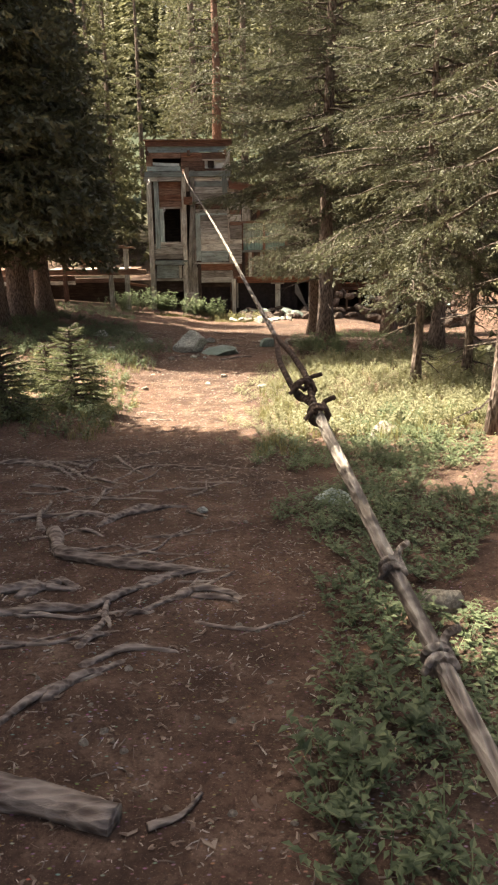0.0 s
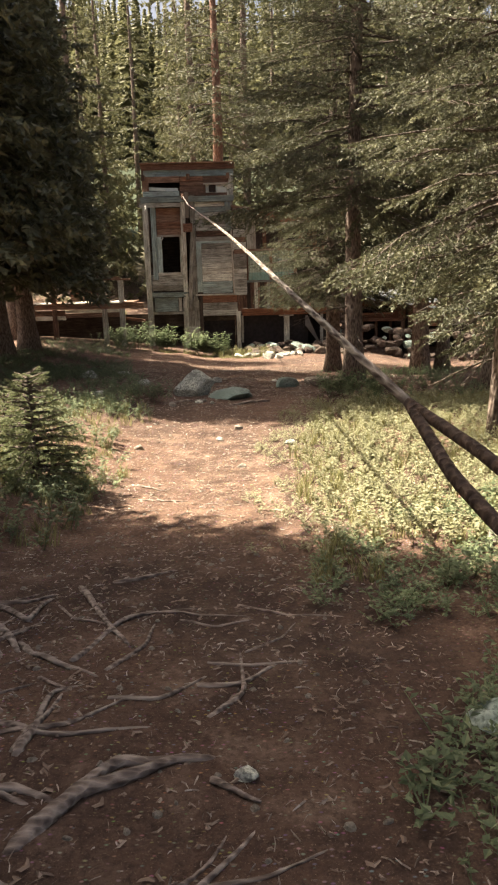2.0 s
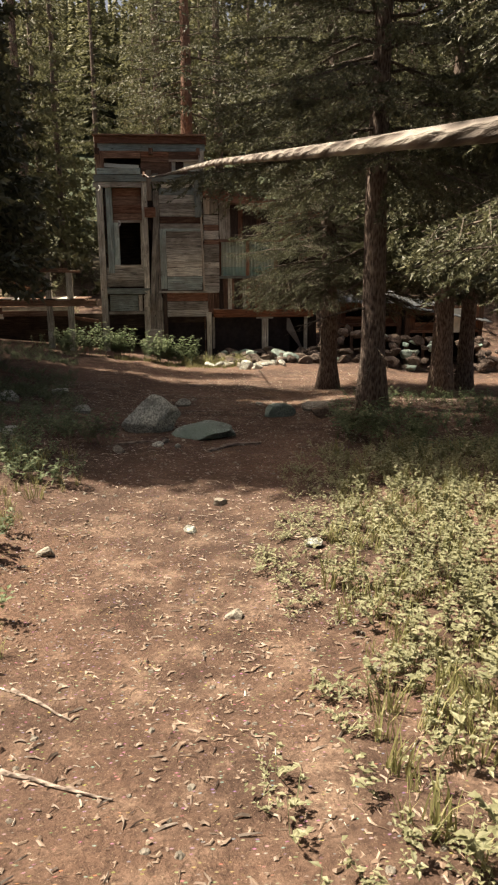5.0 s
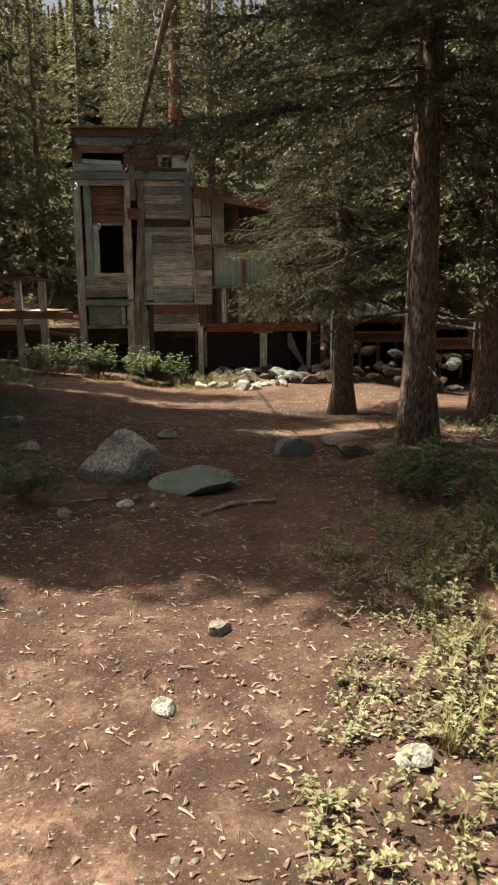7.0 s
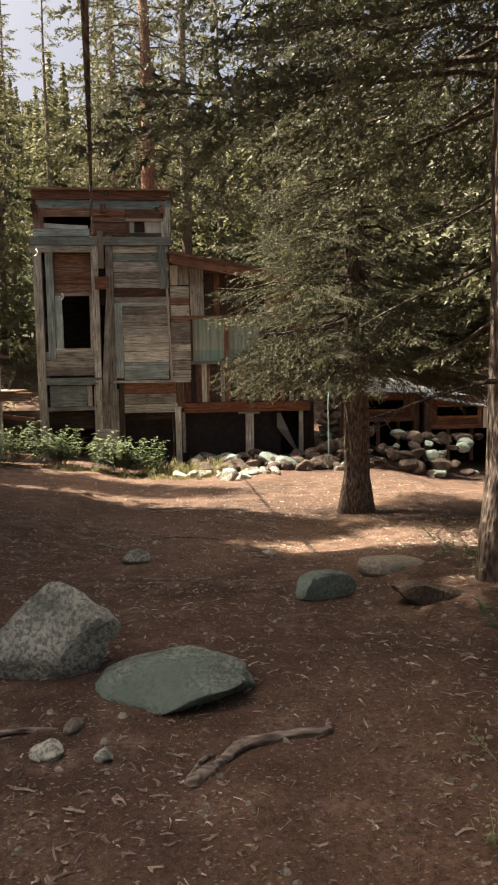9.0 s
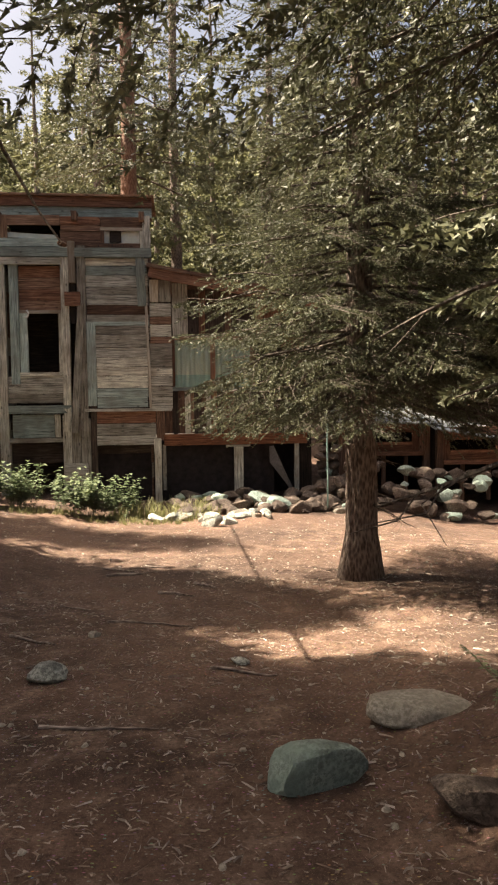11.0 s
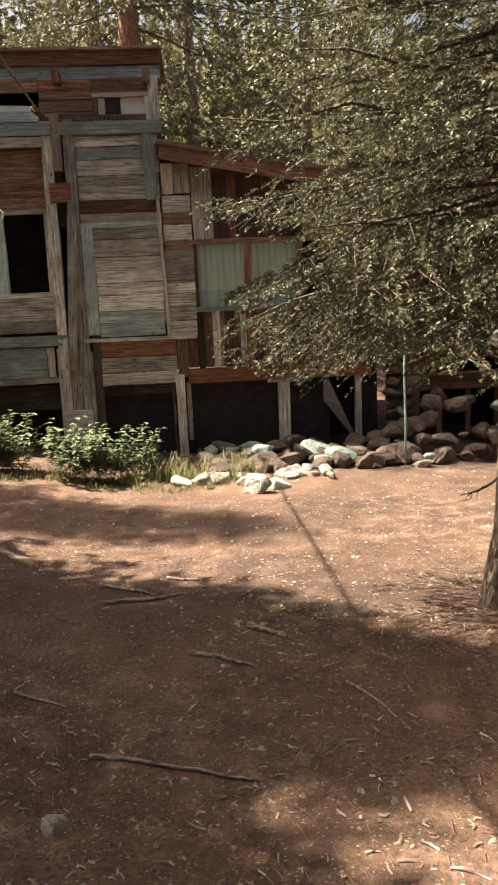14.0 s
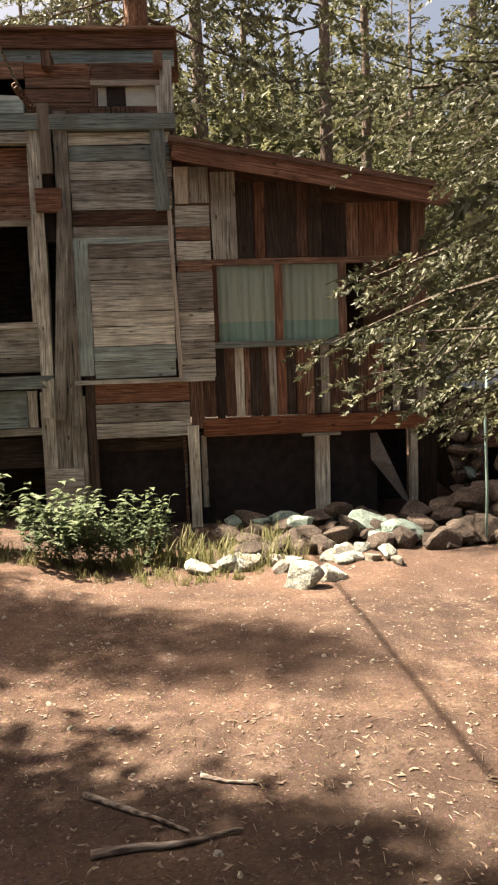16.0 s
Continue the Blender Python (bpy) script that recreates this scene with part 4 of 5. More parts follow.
rope_part("strand", LINE, 0.024, 120, ROPE)
rope_part("strand", LINE2, 0.0145, 200, ROPE_SHADED)
for sgn in (-1, 1):
    rope_part("strand", [LINE[-1], (0.26 + 0.035 * sgn, 3.5, 0.745 + 0.028 * sgn), (0.21 + 0.035 * sgn, 3.9, 0.80 + 0.022 * sgn), LINE2[0]], 0.016, 24, CABLE)
for kx, ky, kz, sz, mat in ((0.47, 1.55, 0.455, 1.0, ROPE), (0.425, 1.93, 0.515, 0.9, ROPE), (0.31, 3.05, 0.70, 1.3, CABLE), (0.27, 3.35, 0.745, 1.5, CABLE)):
    pts = []
    for i in range(26):
        a = i * 0.55
        pts.append((kx + 0.033 * sz * math.cos(a), ky - 0.045 + 0.0035 * i, kz + 0.033 * sz * math.sin(a)))
    rope_part("knot", pts, 0.012, 60, mat, "tight wrapped knot")
    rope_part("knot", [(kx, ky, kz), (kx + 0.03, ky + 0.05 * sz, kz + 0.045), (kx + 0.055 * sz, ky + 0.03, kz + 0.07)], 0.011, 10, mat, "frayed stub end")
    rope_part("knot", [(kx, ky, kz), (kx - 0.03, ky - 0.04, kz + 0.03), (kx - 0.05 * sz, ky - 0.05, kz - 0.01)], 0.010, 10, mat, "frayed stub end")
# shackles where the rope meets the tower
for i in range(9):
    t = i / 8
    p = Vector((-2.09, 25.4, 3.21)).lerp(Vector((-2.18, 26.6, 3.42)), t)
    pts = [(p.x + 0.035 * math.cos(a + i), p.y, p.z + 0.035 * math.sin(a + i)) for a in np.linspace(0, 5.6, 10)]
    rope_part("shackle", pts, 0.013, 14, RUST, "rusty iron shackle", 0.0, 6)

pole = base("thin_pole", 2.62, 25.2, gz(2.62, 25.2), "thin teal-painted metal pole stuck in the ground", "pole")
v, f = tube([(0, 0, -0.3), (0.01, 0, 0.6), (0.0, 0.02, 1.3), (0.02, 0.02, 1.9)], [0.015] * 4, 10)
mesh_object("shaft", v, f, TEAL_PAINT, pole, True)
v, f = tube([(0.02, 0.02, 1.89), (0.02, 0.02, 1.92)], [0.02, 0.02], 10)
mesh_object("cap", v, f, IRON_PALE, pole, True)

# ---- the old walkway beside the cabin ----
walkway = base("broken_walkway", -6.6, 26.3, -0.8, "collapsing plank walkway with a rail beside the cabin", "walkway")
wy = 26.2
plank(walkway, -9.6, -4.35, 0.84, 0.95, wy - 0.02, 0.12, N_, False, "rail", tilt=0.6)
plank(walkway, -4.6, -4.0, 0.80, 0.86, wy - 0.02, 0.10, N_, False, "rail", tilt=2)
plank(walkway, -9.6, -3.62, -0.10, 0.06, wy - 0.02, 0.16, N_, False, "beam")
boards(walkway, -9.4, -6.2, -0.45, -0.12, wy + 0.05, 0.03, [G, D_, N_], 0.16)
boards(walkway, -6.2, -4.4, -0.38, -0.12, wy + 0.05, 0.03, [G, N_], 0.13)
for x in (-9.2, -7.9, -6.55, -4.9, -4.32):
    plank(walkway, x - 0.08, x + 0.08, -1.35, 0.86, wy + 0.0, 0.13, N_ if x < -5 else G, True, "post")
for k in range(14):
    x = -9.5 + 0.4 * k
    plank(walkway, x, x + 0.37, 0.065, 0.10, wy - 0.05, 1.3, (G, N_, D_)[k % 3], False, "deck_board")
boards(walkway, -6.1, -5.2, 0.12, 0.80, wy + 0.6, 0.03, [N_, R_, N_], 0.16)
plank(walkway, -4.4, -3.6, -0.52, -0.44, wy + 0.1, 0.25, R_, False, "deck_board", tilt=9)
# near-black sheet added for the shaded gap under the deck
plank(walkway, -9.6, -3.6, -1.4, -0.4, wy + 1.25, 0.04, D_, False, "back_wall")

# ---- near trees ----
spruce(1.85, 19.9, 9.5, 2.0, 1.8, 250, FINEST, 1, 0.19, "mature spruce with drooping low boughs in the clearing", 0.16, dead=8, power=0.55)
spruce(1.62, 15.0, 12, 3.0, 2.35, 155, FINE, 2, 0.16, "tall dark spruce with a bare lower trunk", 0.2, dead=10, power=0.5)
spruce(3.6, 18.2, 11, 2.2, 2.0, 110, THICK, 3, 0.19, "spruce with sunlit low boughs at the clearing's edge", 0.2, dead=8, power=0.6)
spruce(4.4, 19.2, 10, 2.3, 2.0, 80, THICK, 4, 0.16, "spruce standing in a group at the clearing's edge", 0.2, dead=8)
spruce(2.35, 9.75, 7.5, 1.9, 1.75, 105, FINE, 5, 0.065, "slender young spruce with sunlit hanging sprays", 0.3, dead=12, power=0.45)
spruce(3.3, 10.6, 7.5, 1.3, 1.6, 75, FINE, 6, 0.07, "slender young spruce with dead lower twigs", 0.3, dead=14, power=0.5)
spruce(2.16, 6.0, 8.5, 2.0, 1.2, 60, FINE, 7, 0.075, "thin grey spruce with bare twigs", 0.25, dead=14, power=0.4)
spruce(3.6, 13.6, 10, 2.6, 2.0, 70, THICK, 8, 0.14, "spruce at the meadow's edge", 0.25, dead=10, power=0.6)
spruce(4.6, 7.8, 9, 1.0, 1.9, 70, THICK, 9, 0.12, "spruce beside the dry meadow", 0.25, dead=8)
spruce(-2.02, 8.1, 0.95, 0.04, 0.46, 80, THICK, 10, 0.018, "knee-high spruce sapling in grass", 0.1, NEEDLES_YOUNG, power=0.8)
spruce(-2.55, 7.3, 0.8, 0.04, 0.45, 70, THICK, 11, 0.015, "small spruce sapling in grass", 0.1, NEEDLES_YOUNG)
spruce(-2.75, 9.6, 0.6, 0.04, 0.38, 50, THICK, 12, 0.013, "small spruce sapling in grass", 0.1, NEEDLES_YOUNG)
spruce(-1.05, 28.4, 16, 6.8, 2.8, 90, MID, 13, 0.28, "tall pine with reddish bark behind the cabin", 0.2, wood_mat=BARK_RED, name="pine_tree", dead=4)
spruce(-5.4, 15.2, 18, 2.5, 2.4, 420, DENSE, 14, 0.28, "massive dark spruce on the bank", 0.25, power=0.4, dead=4)
spruce(-5.7, 18.1, 12.0, 2.4, 2.5, 360, DENSE, 15, 0.28, "massive dark spruce behind the bank", 0.25, power=0.4, dead=4)
# the next two spruces are added to throw shade across the clearing
spruce(-5.9, 21.0, 11.6, 2.4, 2.3, 380, DENSE, 16, 0.24, "dark spruce added to shade the clearing", 0.25, power=0.4, dead=4)
spruce(-7.5, 25.0, 13, 2.6, 1.4, 260, DENSE, 17, 0.2, "dark spruce added to cast a shadow band by the walkway", 0.25, power=0.4, dead=4)
# unseen spruces added on the upper side to cast shade on the trail
for k, (x, y, h, rad) in enumerate(((-4.7, 3.2, 11, 2.1), (-4.3, 7.1, 9.5, 1.5), (-5.4, 5.6, 12, 2.0), (-3.6, -0.2, 10, 2.0), (-5.6, 1.0, 13, 2.2), (-3.7, 5.7, 9, 1.35))):
    spruce(x, y, h, 2.6, rad, 380, COARSE, 30 + k, 0.16, "unseen dense spruce placed to shade the trail", 0.25, power=0.4, group="spruces above the trail")

# ---- the forest behind ----
protos = []
for k in range(4):
    t = spruce(-14 - 6 * k, 44 + 3 * k, (17, 20, 15, 22)[k], 1.6, (2.3, 2.6, 2.1, 2.7)[k], 125, COARSE, 50 + k, 0.2, "tall sunlit forest spruce on the slope", 0.3, NEEDLES_FAR_LIT, power=0.8, group="forest spruces")
    protos.append(t)
fr = np.random.default_rng(5)
placed = [(-14, 44), (-20, 47), (-26, 50), (-32, 53)]
# the four at negative y are unseen, added to close off the light
for y0, y1, x0, x1, cnt in ((33, 42, -16, 18, 30), (42, 56, -24, 26, 20), (56, 85, -38, 36, 8), (-26, -6, -14, 14, 4), (2, 30, 9, 20, 7), (2, 30, -24, -12, 4)):
    made = tries = 0
    while made < cnt and tries < 900:
        tries += 1
        x, y = fr.uniform(x0, x1), fr.uniform(y0, y1)
        if min((x - a) ** 2 + (y - b) ** 2 for a, b in placed) < 5.5:
            continue
        placed.append((x, y))
        s = fr.uniform(0.7, 1.1)
        c = copy_thing(protos[int(fr.integers(4))], pose(x, y, gz(x, y) - 0.1, 0, 0, fr.uniform(0, 360)))
        c.scale = (s, s, s)
        made += 1



def far_fir(seed):
    """A distant tree: a ragged spire of many short drooping fronds."""
    r = np.random.default_rng(seed)
    out = []
    for i in range(300):
        u = ((i + r.uniform()) / 300) ** 1.25
        a = i * 2.39996 + r.uniform(-0.4, 0.4)
        w = (0.15 * (1 - u) + 0.006) * r.uniform(0.55, 1.15)
        c = np.array([math.cos(a), math.sin(a), 0])
        s = np.array([-c[1], c[0], 0]) * (0.016 + 0.1 * w)
        z = 0.06 + 0.94 * u
        root, tip = c * w * 0.15 + np.array([0, 0, z + 0.012]), c * w + np.array([0, 0, z - 0.3 * w])
        mid = 0.6 * tip + 0.4 * root
        out.append(np.array([root, mid + s, tip, mid - s]))
    return np.array(out)


FIRS = [far_fir(k) for k in range(5)]
scatter("far_woods", FIRS, np.concatenate([spots(400, -50, 36, 84, 150), spots(330, -170, 120, 160, 420)]), NEEDLES_FAR_LIT, "distant spruce woods on the mountain slope", "woods", (13, 20), tilt=0.0)

# ---- roots on the trail ----
ROOTS = [
    [(-1.18, 3.89), (-1.03, 3.5), (-0.78, 3.38), (-0.47, 3.3), (-0.13, 3.32)], [(-1.3, 2.8), (-1.03, 2.85), (-0.76, 2.89), (-0.58, 3.07), (-0.33, 3.29)],
    [(-0.95, 1.9), (-0.73, 2.22), (-0.57, 2.35)], [(-0.67, 2.41), (-0.49, 2.51), (-0.29, 2.53)], [(-0.86, 3.98), (-0.7, 4.26), (-0.38, 4.31)],
    [(-1.5, 4.1), (-1.05, 4.19), (-0.89, 4.09)], [(-2.1, 5.68), (-1.76, 5.66), (-1.51, 5.45), (-1.25, 5.08)], [(-0.7, 2.61), (-0.64, 2.81), (-0.68, 3.1)],
    [(-1.02, 4.98), (-0.82, 5.42), (-0.51, 5.5)], [(-0.28, 3.03), (-0.06, 2.96)], [(-1.3, 2.95), (-1.05, 3.11), (-0.83, 3.1)], [(-0.9, 3.92), (-0.77, 4.14), (-0.43, 4.33)],
    [(-1.03, 4.33), (-0.96, 4.71)], [(-0.56, 3.13), (-0.43, 3.24), (-0.14, 3.3)], [(-0.51, 12.95), (-0.29, 13.19), (0.05, 13.23), (0.1, 13.4)], [(-0.5, 13.0), (-0.4, 13.15)], [(-1.5, 13.3), (-1.0, 13.4)],
    [(-1.9, 5.7), (-1.67, 5.49), (-1.49, 5.38), (-1.32, 5.02)], [(-0.74, 2.16), (-0.68, 2.29), (-0.59, 2.34), (-0.51, 2.43)],
    [(-0.35, 2.99), (-0.29, 3.1), (-0.18, 3.06), (-0.04, 3.01)], [(-1.61, 4.84), (-1.4, 4.83), (-1.15, 4.57)], [(-1.24, 3.88), (-1.33, 4.23), (-1.34, 4.49)],
    [(-1.09, 3.92), (-0.84, 3.76)], [(-0.7, 2.54), (-0.61, 2.66)], [(-1.1, 3.0), (-0.93, 3.19), (-0.81, 3.1)], [(-1.02, 4.31), (-0.99, 4.72), (-0.89, 4.75)],
    [(-1.18, 5.84), (-0.78, 5.09)], [(-1.29, 5.19), (-1.06, 4.95), (-0.87, 4.82)], [(-1.17, 4.05), (-0.99, 4.16), (-0.84, 4.12)], [(-0.68, 2.91), (-0.62, 2.7)],
    [(-1.56, 5.64), (-1.31, 5.37), (-1.26, 5.72)], [(-0.56, 2.83), (-0.43, 2.89)],
]
RAD = [0.045, 0.03, 0.022, 0.02, 0.024, 0.02, 0.03, 0.02, 0.014, 0.022, 0.035, 0.028, 0.014, 0.022, 0.028, 0.014, 0.02, 0.026, 0.026, 0.028, 0.018, 0.024, 0.016, 0.02, 0.03, 0.016, 0.018, 0.016, 0.02, 0.016, 0.018, 0.014]
for k, (pts, rad) in enumerate(zip(ROOTS, RAD)):
    n = 8 * len(pts)
    L = spline(pts, n)
    L = L + 0.012 * np.stack([np.sin(np.arange(n) * 0.31 + k), np.cos(np.arange(n) * 0.27 + k)], -1)
    u = np.linspace(0, 1, n)
    z = ground_z(L[:, 0], L[:, 1]) + rad * (1.15 * np.sin(np.pi * u) ** 0.5 - 0.65) + 0.006 * np.sin(np.arange(n) * 0.5 + k)
    P = np.concatenate([L, z[:, None]], 1)
    v, f = tube(P, rad * (1.0 - 0.55 * u) * (1 + 0.10 * np.sin(np.arange(n) * 0.6)), 9, 0.08, seed=k)
    o = mesh_object("tree_root", v - P[0], f, ROOT, smooth=True)
    o.location = P[0]
    tagged(o, "worn bare tree root crossing the trail", "root", "roots on the trail")
# thin side roots
rr = np.random.default_rng(3)
for k in range(44):
    x, y = rr.uniform(-1.9, -0.25), rr.uniform(2.2, 6.2)
    a = rr.normal(0.1, 0.5)
    ln = rr.uniform(0.2, 0.6)
    L = spline([(x, y), (x + 0.5 * ln * math.cos(a), y + 0.5 * ln * math.sin(a) + rr.uniform(-.06, .06)), (x + ln * math.cos(a + 0.3), y + ln * math.sin(a + 0.3))], 18)
    rad = rr.uniform(0.006, 0.016)
    u = np.linspace(0, 1, 18)
    P = np.concatenate([L, (ground_z(L[:, 0], L[:, 1]) + rad * (0.9 * np.sin(np.pi * u) ** 0.5 - 0.5))[:, None]], 1)
    v, f = tube(P, rad * (1 - 0.6 * u), 6, 0.1, seed=k)
    o = mesh_object("thin_root", v - P[0], f, ROOT, smooth=True)
    o.location = P[0]
    tagged(o, "thin bare root on the trodden soil", "root", "thin roots on the trail")
L = spline([(-1.0, 1.72), (-0.56, 1.63), (-0.38, 1.56)], 20)
P = np.concatenate([L, (ground_z(L[:, 0], L[:, 1]) + 0.03)[:, None]], 1)
v, f = tube(P, np.full(20, 0.055) * np.linspace(1, 0.8, 20), 12, 0.04)
o = mesh_object("fallen_log", v - P[0], f, ROOT, smooth=True)
o.location = P[0]
tagged(o, "short bleached log lying across the trail", "log")
STICKS = [((0.06, 19.74), (0.28, 19.52), 0.02), ((-0.91, 20.38), (-0.34, 20.45), 0.018), ((-1.0, 20.8), (-0.55, 20.47), 0.015), ((-1.29, 8.6), (-1.0, 8.35), 0.010), ((-1.18, 8.05), (-0.77, 7.83), 0.010), ((-0.29, 1.56), (-0.15, 1.70), 0.014), ((-0.4, 4.18), (-0.26, 4.08), 0.012), ((-0.7, 18.4), (0.0, 18.1), 0.012), ((-1.2, 19.1), (-0.9, 18.9), 0.010),
          ((-0.3, 19.4), (0.05, 19.15), 0.016), ((0.5, 18.9), (0.7, 18.4), 0.008), ((-1.4, 18.0), (-1.0, 17.7), 0.012), ((-0.5, 20.9), (-0.25, 20.8), 0.012), ((-0.8, 16.0), (-0.2, 15.9), 0.01), ((0.1, 16.9), (0.5, 16.7), 0.012)]
for k, (a, b, rad) in enumerate(STICKS):
    L = spline([a, ((a[0] + b[0]) / 2 + 0.03, (a[1] + b[1]) / 2 - 0.02), b], 10)
    P = np.concatenate([L, (ground_z(L[:, 0], L[:, 1]) + rad * 0.8)[:, None]], 1)
    v, f = tube(P, np.linspace(rad, rad * 0.4, 10), 6, 0.1, seed=k)
    o = mesh_object("stick", v - P[0], f, ROOT, smooth=True)
    o.location = P[0]
    tagged(o, "dry bleached stick on the soil", "stick", "sticks on the ground")

# ---- weeds, grass and litter ----
HERBS = [herb(k, 3, 0.20, 0.045, 7) for k in range(5)]
LOW = [herb(20 + k, 4, 0.085, 0.03, 4, 0.10) for k in range(5)]
TALL = [herb(40 + k, 5, 0.62, 0.10, 12, 0.28) for k in range(4)]
TUFT = [tuft(k, 14, 0.22, 0.07) for k in range(5)]
LOWTUFT = [tuft(20 + k, 14, 0.11, 0.09) for k in range(5)]


def right_of(x, y):
    return x > path_mid(y) + path_half(y) + 0.10 * np.sin(3 * y) + 0.1


def left_of(x, y):
    return x < path_mid(y) - path_half(y) - 0.1 + 0.1 * np.sin(2.3 * y)


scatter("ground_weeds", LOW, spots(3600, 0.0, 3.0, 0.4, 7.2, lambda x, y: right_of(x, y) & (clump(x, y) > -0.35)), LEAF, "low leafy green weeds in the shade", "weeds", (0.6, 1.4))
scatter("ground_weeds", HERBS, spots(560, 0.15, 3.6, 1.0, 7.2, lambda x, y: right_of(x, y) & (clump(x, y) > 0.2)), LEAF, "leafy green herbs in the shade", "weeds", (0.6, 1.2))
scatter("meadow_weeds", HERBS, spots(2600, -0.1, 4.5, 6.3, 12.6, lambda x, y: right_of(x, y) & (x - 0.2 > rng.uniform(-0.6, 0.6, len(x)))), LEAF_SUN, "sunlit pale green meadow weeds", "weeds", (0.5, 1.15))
scatter("meadow_weeds", LOW, spots(1800, -0.3, 3.0, 6.3, 13.0, lambda x, y: right_of(x + 0.35, y) & (clump(x, y, 2.0) > -0.3)), LEAF_SUN, "low weeds in sunlit leaf colour at the trail's edge", "weeds", (0.5, 1.1))
scatter("meadow_grass", TUFT, spots(1900, -0.1, 5.0, 5.8, 12.8, lambda x, y: right_of(x, y) & (clump(x, y, 1.1, 2) > -0.5)), GRASS, "dry yellow-green meadow grass", "grass", (0.35, 0.85))
scatter("bank_grass", TUFT, spots(700, -4.5, -1.0, 6.6, 12.5, left_of), GRASS, "dry grass on the bank", "grass", (0.3, 0.75))
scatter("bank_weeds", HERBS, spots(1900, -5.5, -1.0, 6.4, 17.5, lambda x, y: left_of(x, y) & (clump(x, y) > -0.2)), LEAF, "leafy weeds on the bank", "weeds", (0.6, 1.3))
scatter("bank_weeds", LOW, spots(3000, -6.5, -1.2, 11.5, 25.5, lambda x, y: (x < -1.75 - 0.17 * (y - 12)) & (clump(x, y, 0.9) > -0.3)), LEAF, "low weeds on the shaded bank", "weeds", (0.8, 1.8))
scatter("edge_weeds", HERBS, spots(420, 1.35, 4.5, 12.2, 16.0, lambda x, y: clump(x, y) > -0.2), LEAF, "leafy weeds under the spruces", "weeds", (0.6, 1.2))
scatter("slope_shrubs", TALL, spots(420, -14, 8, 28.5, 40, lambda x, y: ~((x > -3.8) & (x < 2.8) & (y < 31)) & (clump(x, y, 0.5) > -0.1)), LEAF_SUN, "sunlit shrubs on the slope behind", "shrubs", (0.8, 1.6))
for k, (x, y, n_, w) in enumerate(((-1.75, 25.15, 34, 0.55), (-2.9, 25.3, 22, 0.7), (-1.0, 25.1, 9, 0.35), (-4.3, 25.2, 22, 0.7))):
    pts = np.stack([x + w * np.clip(rng.normal(0, 0.5, n_), -1, 1), y + 0.25 * np.clip(rng.normal(0, 0.6, n_), -1, 1)], -1)
    tagged(scatter("leafy_bush", TALL, pts, LEAF, "broad-leaved green bush before the cabin", "bush", (0.5, 1.4)), kind="stuff")
for x, y, n_, w in ((1.2, 13.25, 20, 0.3), (1.55, 12.7, 16, 0.35), (-1.75, 13.2, 10, 0.25)):
    pts = np.stack([x + w * np.clip(rng.normal(0, 0.5, n_), -1, 1), y + w * np.clip(rng.normal(0, 0.6, n_), -1, 1)], -1)
    scatter("low_bush", TALL, pts, LEAF, "low dark green leafy bush beside the trail", "bush", (0.35, 0.75))
scatter("doorstep_grass", TUFT, spots(60, -1.2, 0.6, 24.8, 25.6), GRASS, "grass tufts between stones by the cabin", "grass", (0.7, 1.6))
scatter("doorstep_grass", LOWTUFT, spots(260, -3.2, 0.3, 24.0, 25.4, lambda x, y: y > 24.5 + 0.3 * np.sin(2 * x)), GRASS, "short dry grass before the cabin", "grass", (0.5, 1.2))

CHIPS = [chip(k, rng.uniform(0.012, 0.045), rng.uniform(0.006, 0.02), rng.uniform(0.001, 0.003)) for k in range(10)]
NEEDLE_BITS = [chip(30 + k, rng.uniform(0.025, 0.06), 0.003, 0.003) for k in range(8)]
scatter("trail_litter", CHIPS, spots(8500, -2.6, 1.6, 0.6, 13.0, lambda x, y: np.abs(x - path_mid(y)) < path_half(y) + 0.5), LITTER, "wood chips and dry leaves on the trail", "litter", (0.5, 1.3), tilt=0.0)
scatter("trail_litter", NEEDLE_BITS, spots(5500, -2.6, 1.6, 0.6, 13.0), LITTER, "dry needles on the trail", "litter", (0.4, 0.9), tilt=0.0)
scatter("clearing_litter", CHIPS, spots(8000, -3.2, 4.0, 13.0, 24.6), LITTER, "wood chips and dry leaves in the clearing", "litter", (0.5, 1.3), tilt=0.0)
scatter("clearing_litter", NEEDLE_BITS, spots(7000, -3.0, 3.5, 13.0, 21.5), LITTER, "dry needles in the clearing", "litter", (0.6, 1.3), tilt=0.0)
BARKBITS = [chip(60 + k, rng.uniform(0.02, 0.05), rng.uniform(0.01, 0.02), rng.uniform(0.002, 0.005)) for k in range(8)]
scatter("bark_chips", BARKBITS, spots(500, -1.0, 1.2, 7.0, 13.2, lambda x, y: np.abs(x - 0.1) < 0.8), LITTER, "bark chips and dry leaves strewn over the trail", "litter", (0.4, 1.2), tilt=0.0)
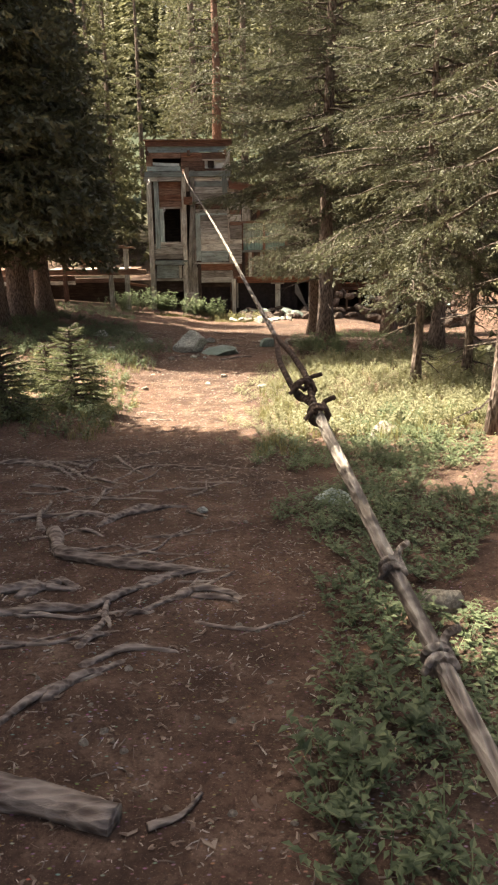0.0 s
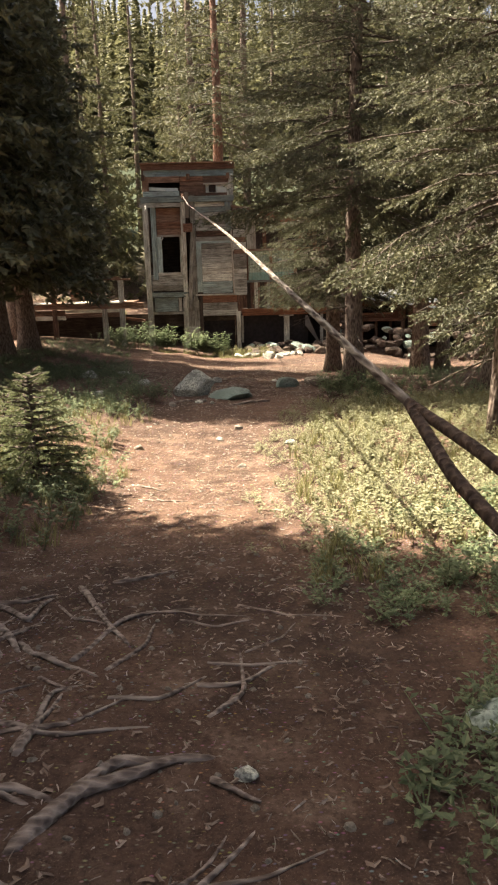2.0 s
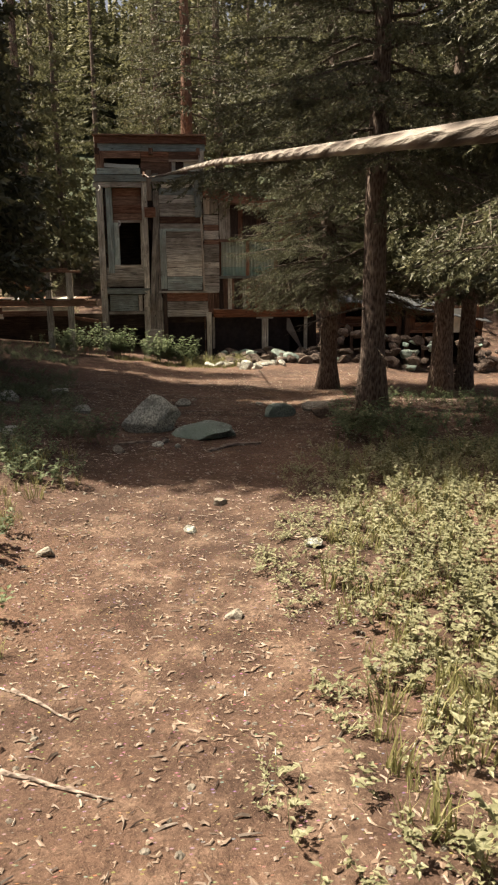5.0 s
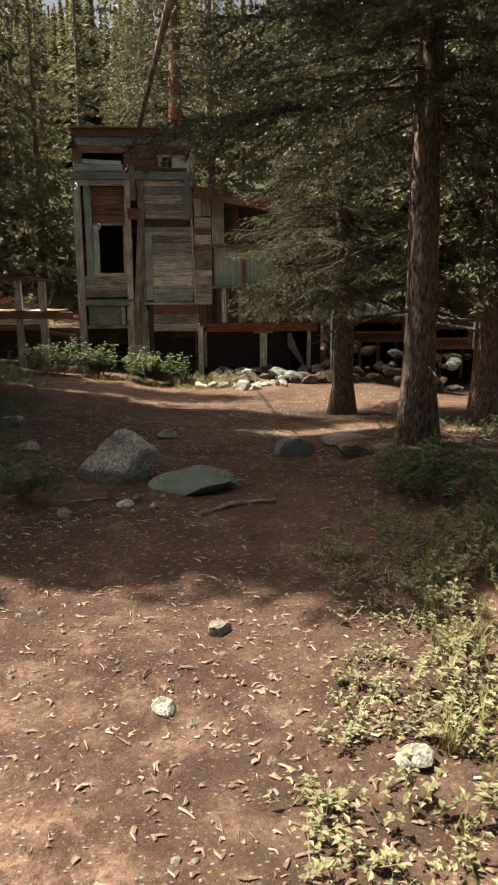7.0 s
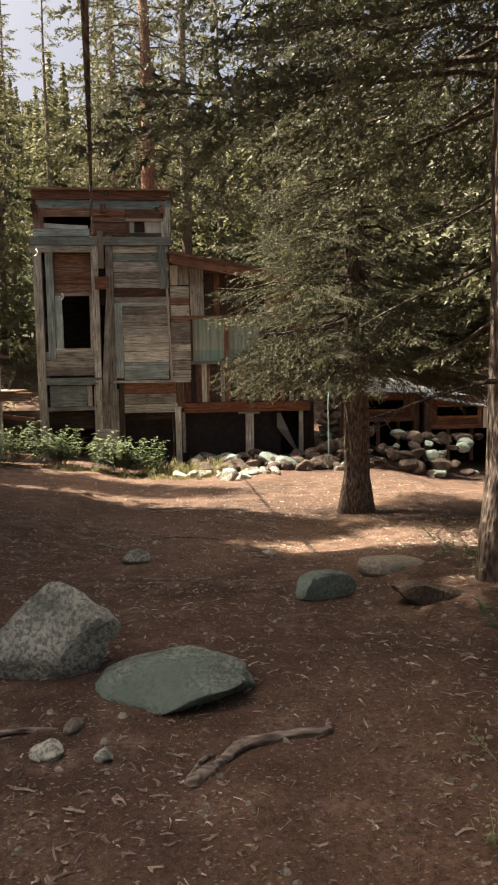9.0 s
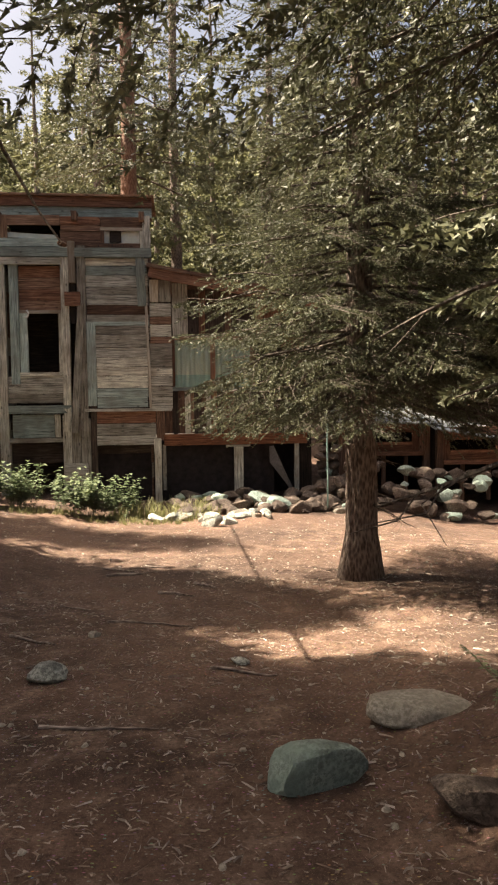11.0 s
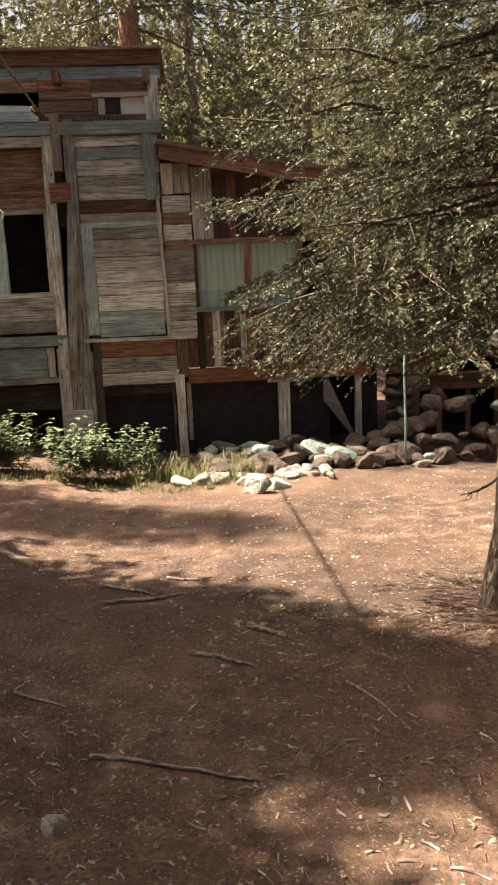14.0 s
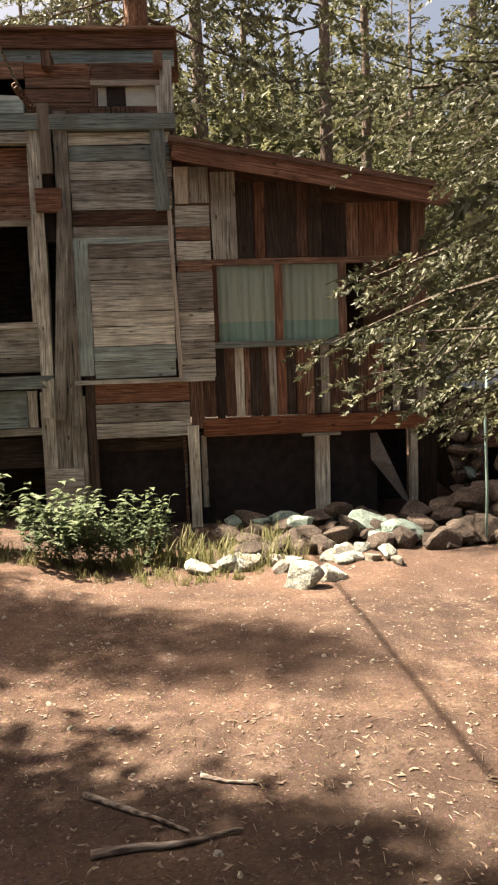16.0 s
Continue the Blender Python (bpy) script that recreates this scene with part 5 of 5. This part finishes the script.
SPLINTERS = [chip(80 + k, rng.uniform(0.03, 0.09), rng.uniform(0.005, 0.014), rng.uniform(0.004, 0.009)) for k in range(12)]
CHAFF = leafy("bleached_splinters", (0.10, 0.075, 0.06), (0.34, 0.275, 0.225), (0.72, 0.65, 0.57), 0.0)
scatter("splinters", SPLINTERS, spots(5200, -3.2, 3.2, 12.6, 20.0, lambda x, y: clump(x, y, 1.4, 4) > -0.55), CHAFF, "bleached wood splinters and twigs in the clearing", "litter", (0.2, 0.9), tilt=0.05)
scatter("splinters", SPLINTERS, spots(3600, -2.4, 0.5, 1.2, 6.6, lambda x, y: clump(x, y, 1.9, 1) > -0.5), CHAFF, "bleached wood splinters and twigs between the roots", "litter", (0.2, 0.6), tilt=0.05)
scatter("splinters", SPLINTERS, spots(700, -2.0, 1.0, 6.6, 12.6), CHAFF, "bleached wood splinters on the trail", "litter", (0.3, 0.9), tilt=0.05)


def pebble(seed):
    """A small eight-sided stone with a flat foot."""
    r = np.random.default_rng(seed)
    a = np.arange(8) * math.pi / 4
    low = np.stack([np.cos(a), np.sin(a), -0.3 + 0 * a], -1) * r.uniform(0.8, 1.15, (8, 1))
    top = np.stack([0.55 * np.cos(a), 0.55 * np.sin(a), 0.5 + 0.12 * r.standard_normal(8)], -1)
    crown = np.array([0, 0, 0.62])
    q = [[low[i], low[(i + 1) % 8], top[(i + 1) % 8], top[i]] for i in range(8)]
    q += [[top[i], top[i + 1], top[(i + 2) % 8], crown] for i in (0, 2, 4, 6)]
    return np.array(q) * 0.022 * np.array([1.0, r.uniform(0.6, 0.9), 0.75])


scatter("pebbles", [pebble(k) for k in range(8)], spots(900, -2.2, 1.4, 1.5, 13.0, lambda x, y: np.abs(x - path_mid(y)) < path_half(y) + 0.4), STONE_PALE, "small loose pebbles strewn over the trail", "pebbles", (0.25, 1.1), tilt=0.1)
scatter("pebbles", [pebble(20 + k) for k in range(8)], spots(700, -3.0, 3.5, 13.0, 24.6), STONE_PALE, "small loose pebbles strewn over the clearing", "pebbles", (0.3, 1.3), tilt=0.1)
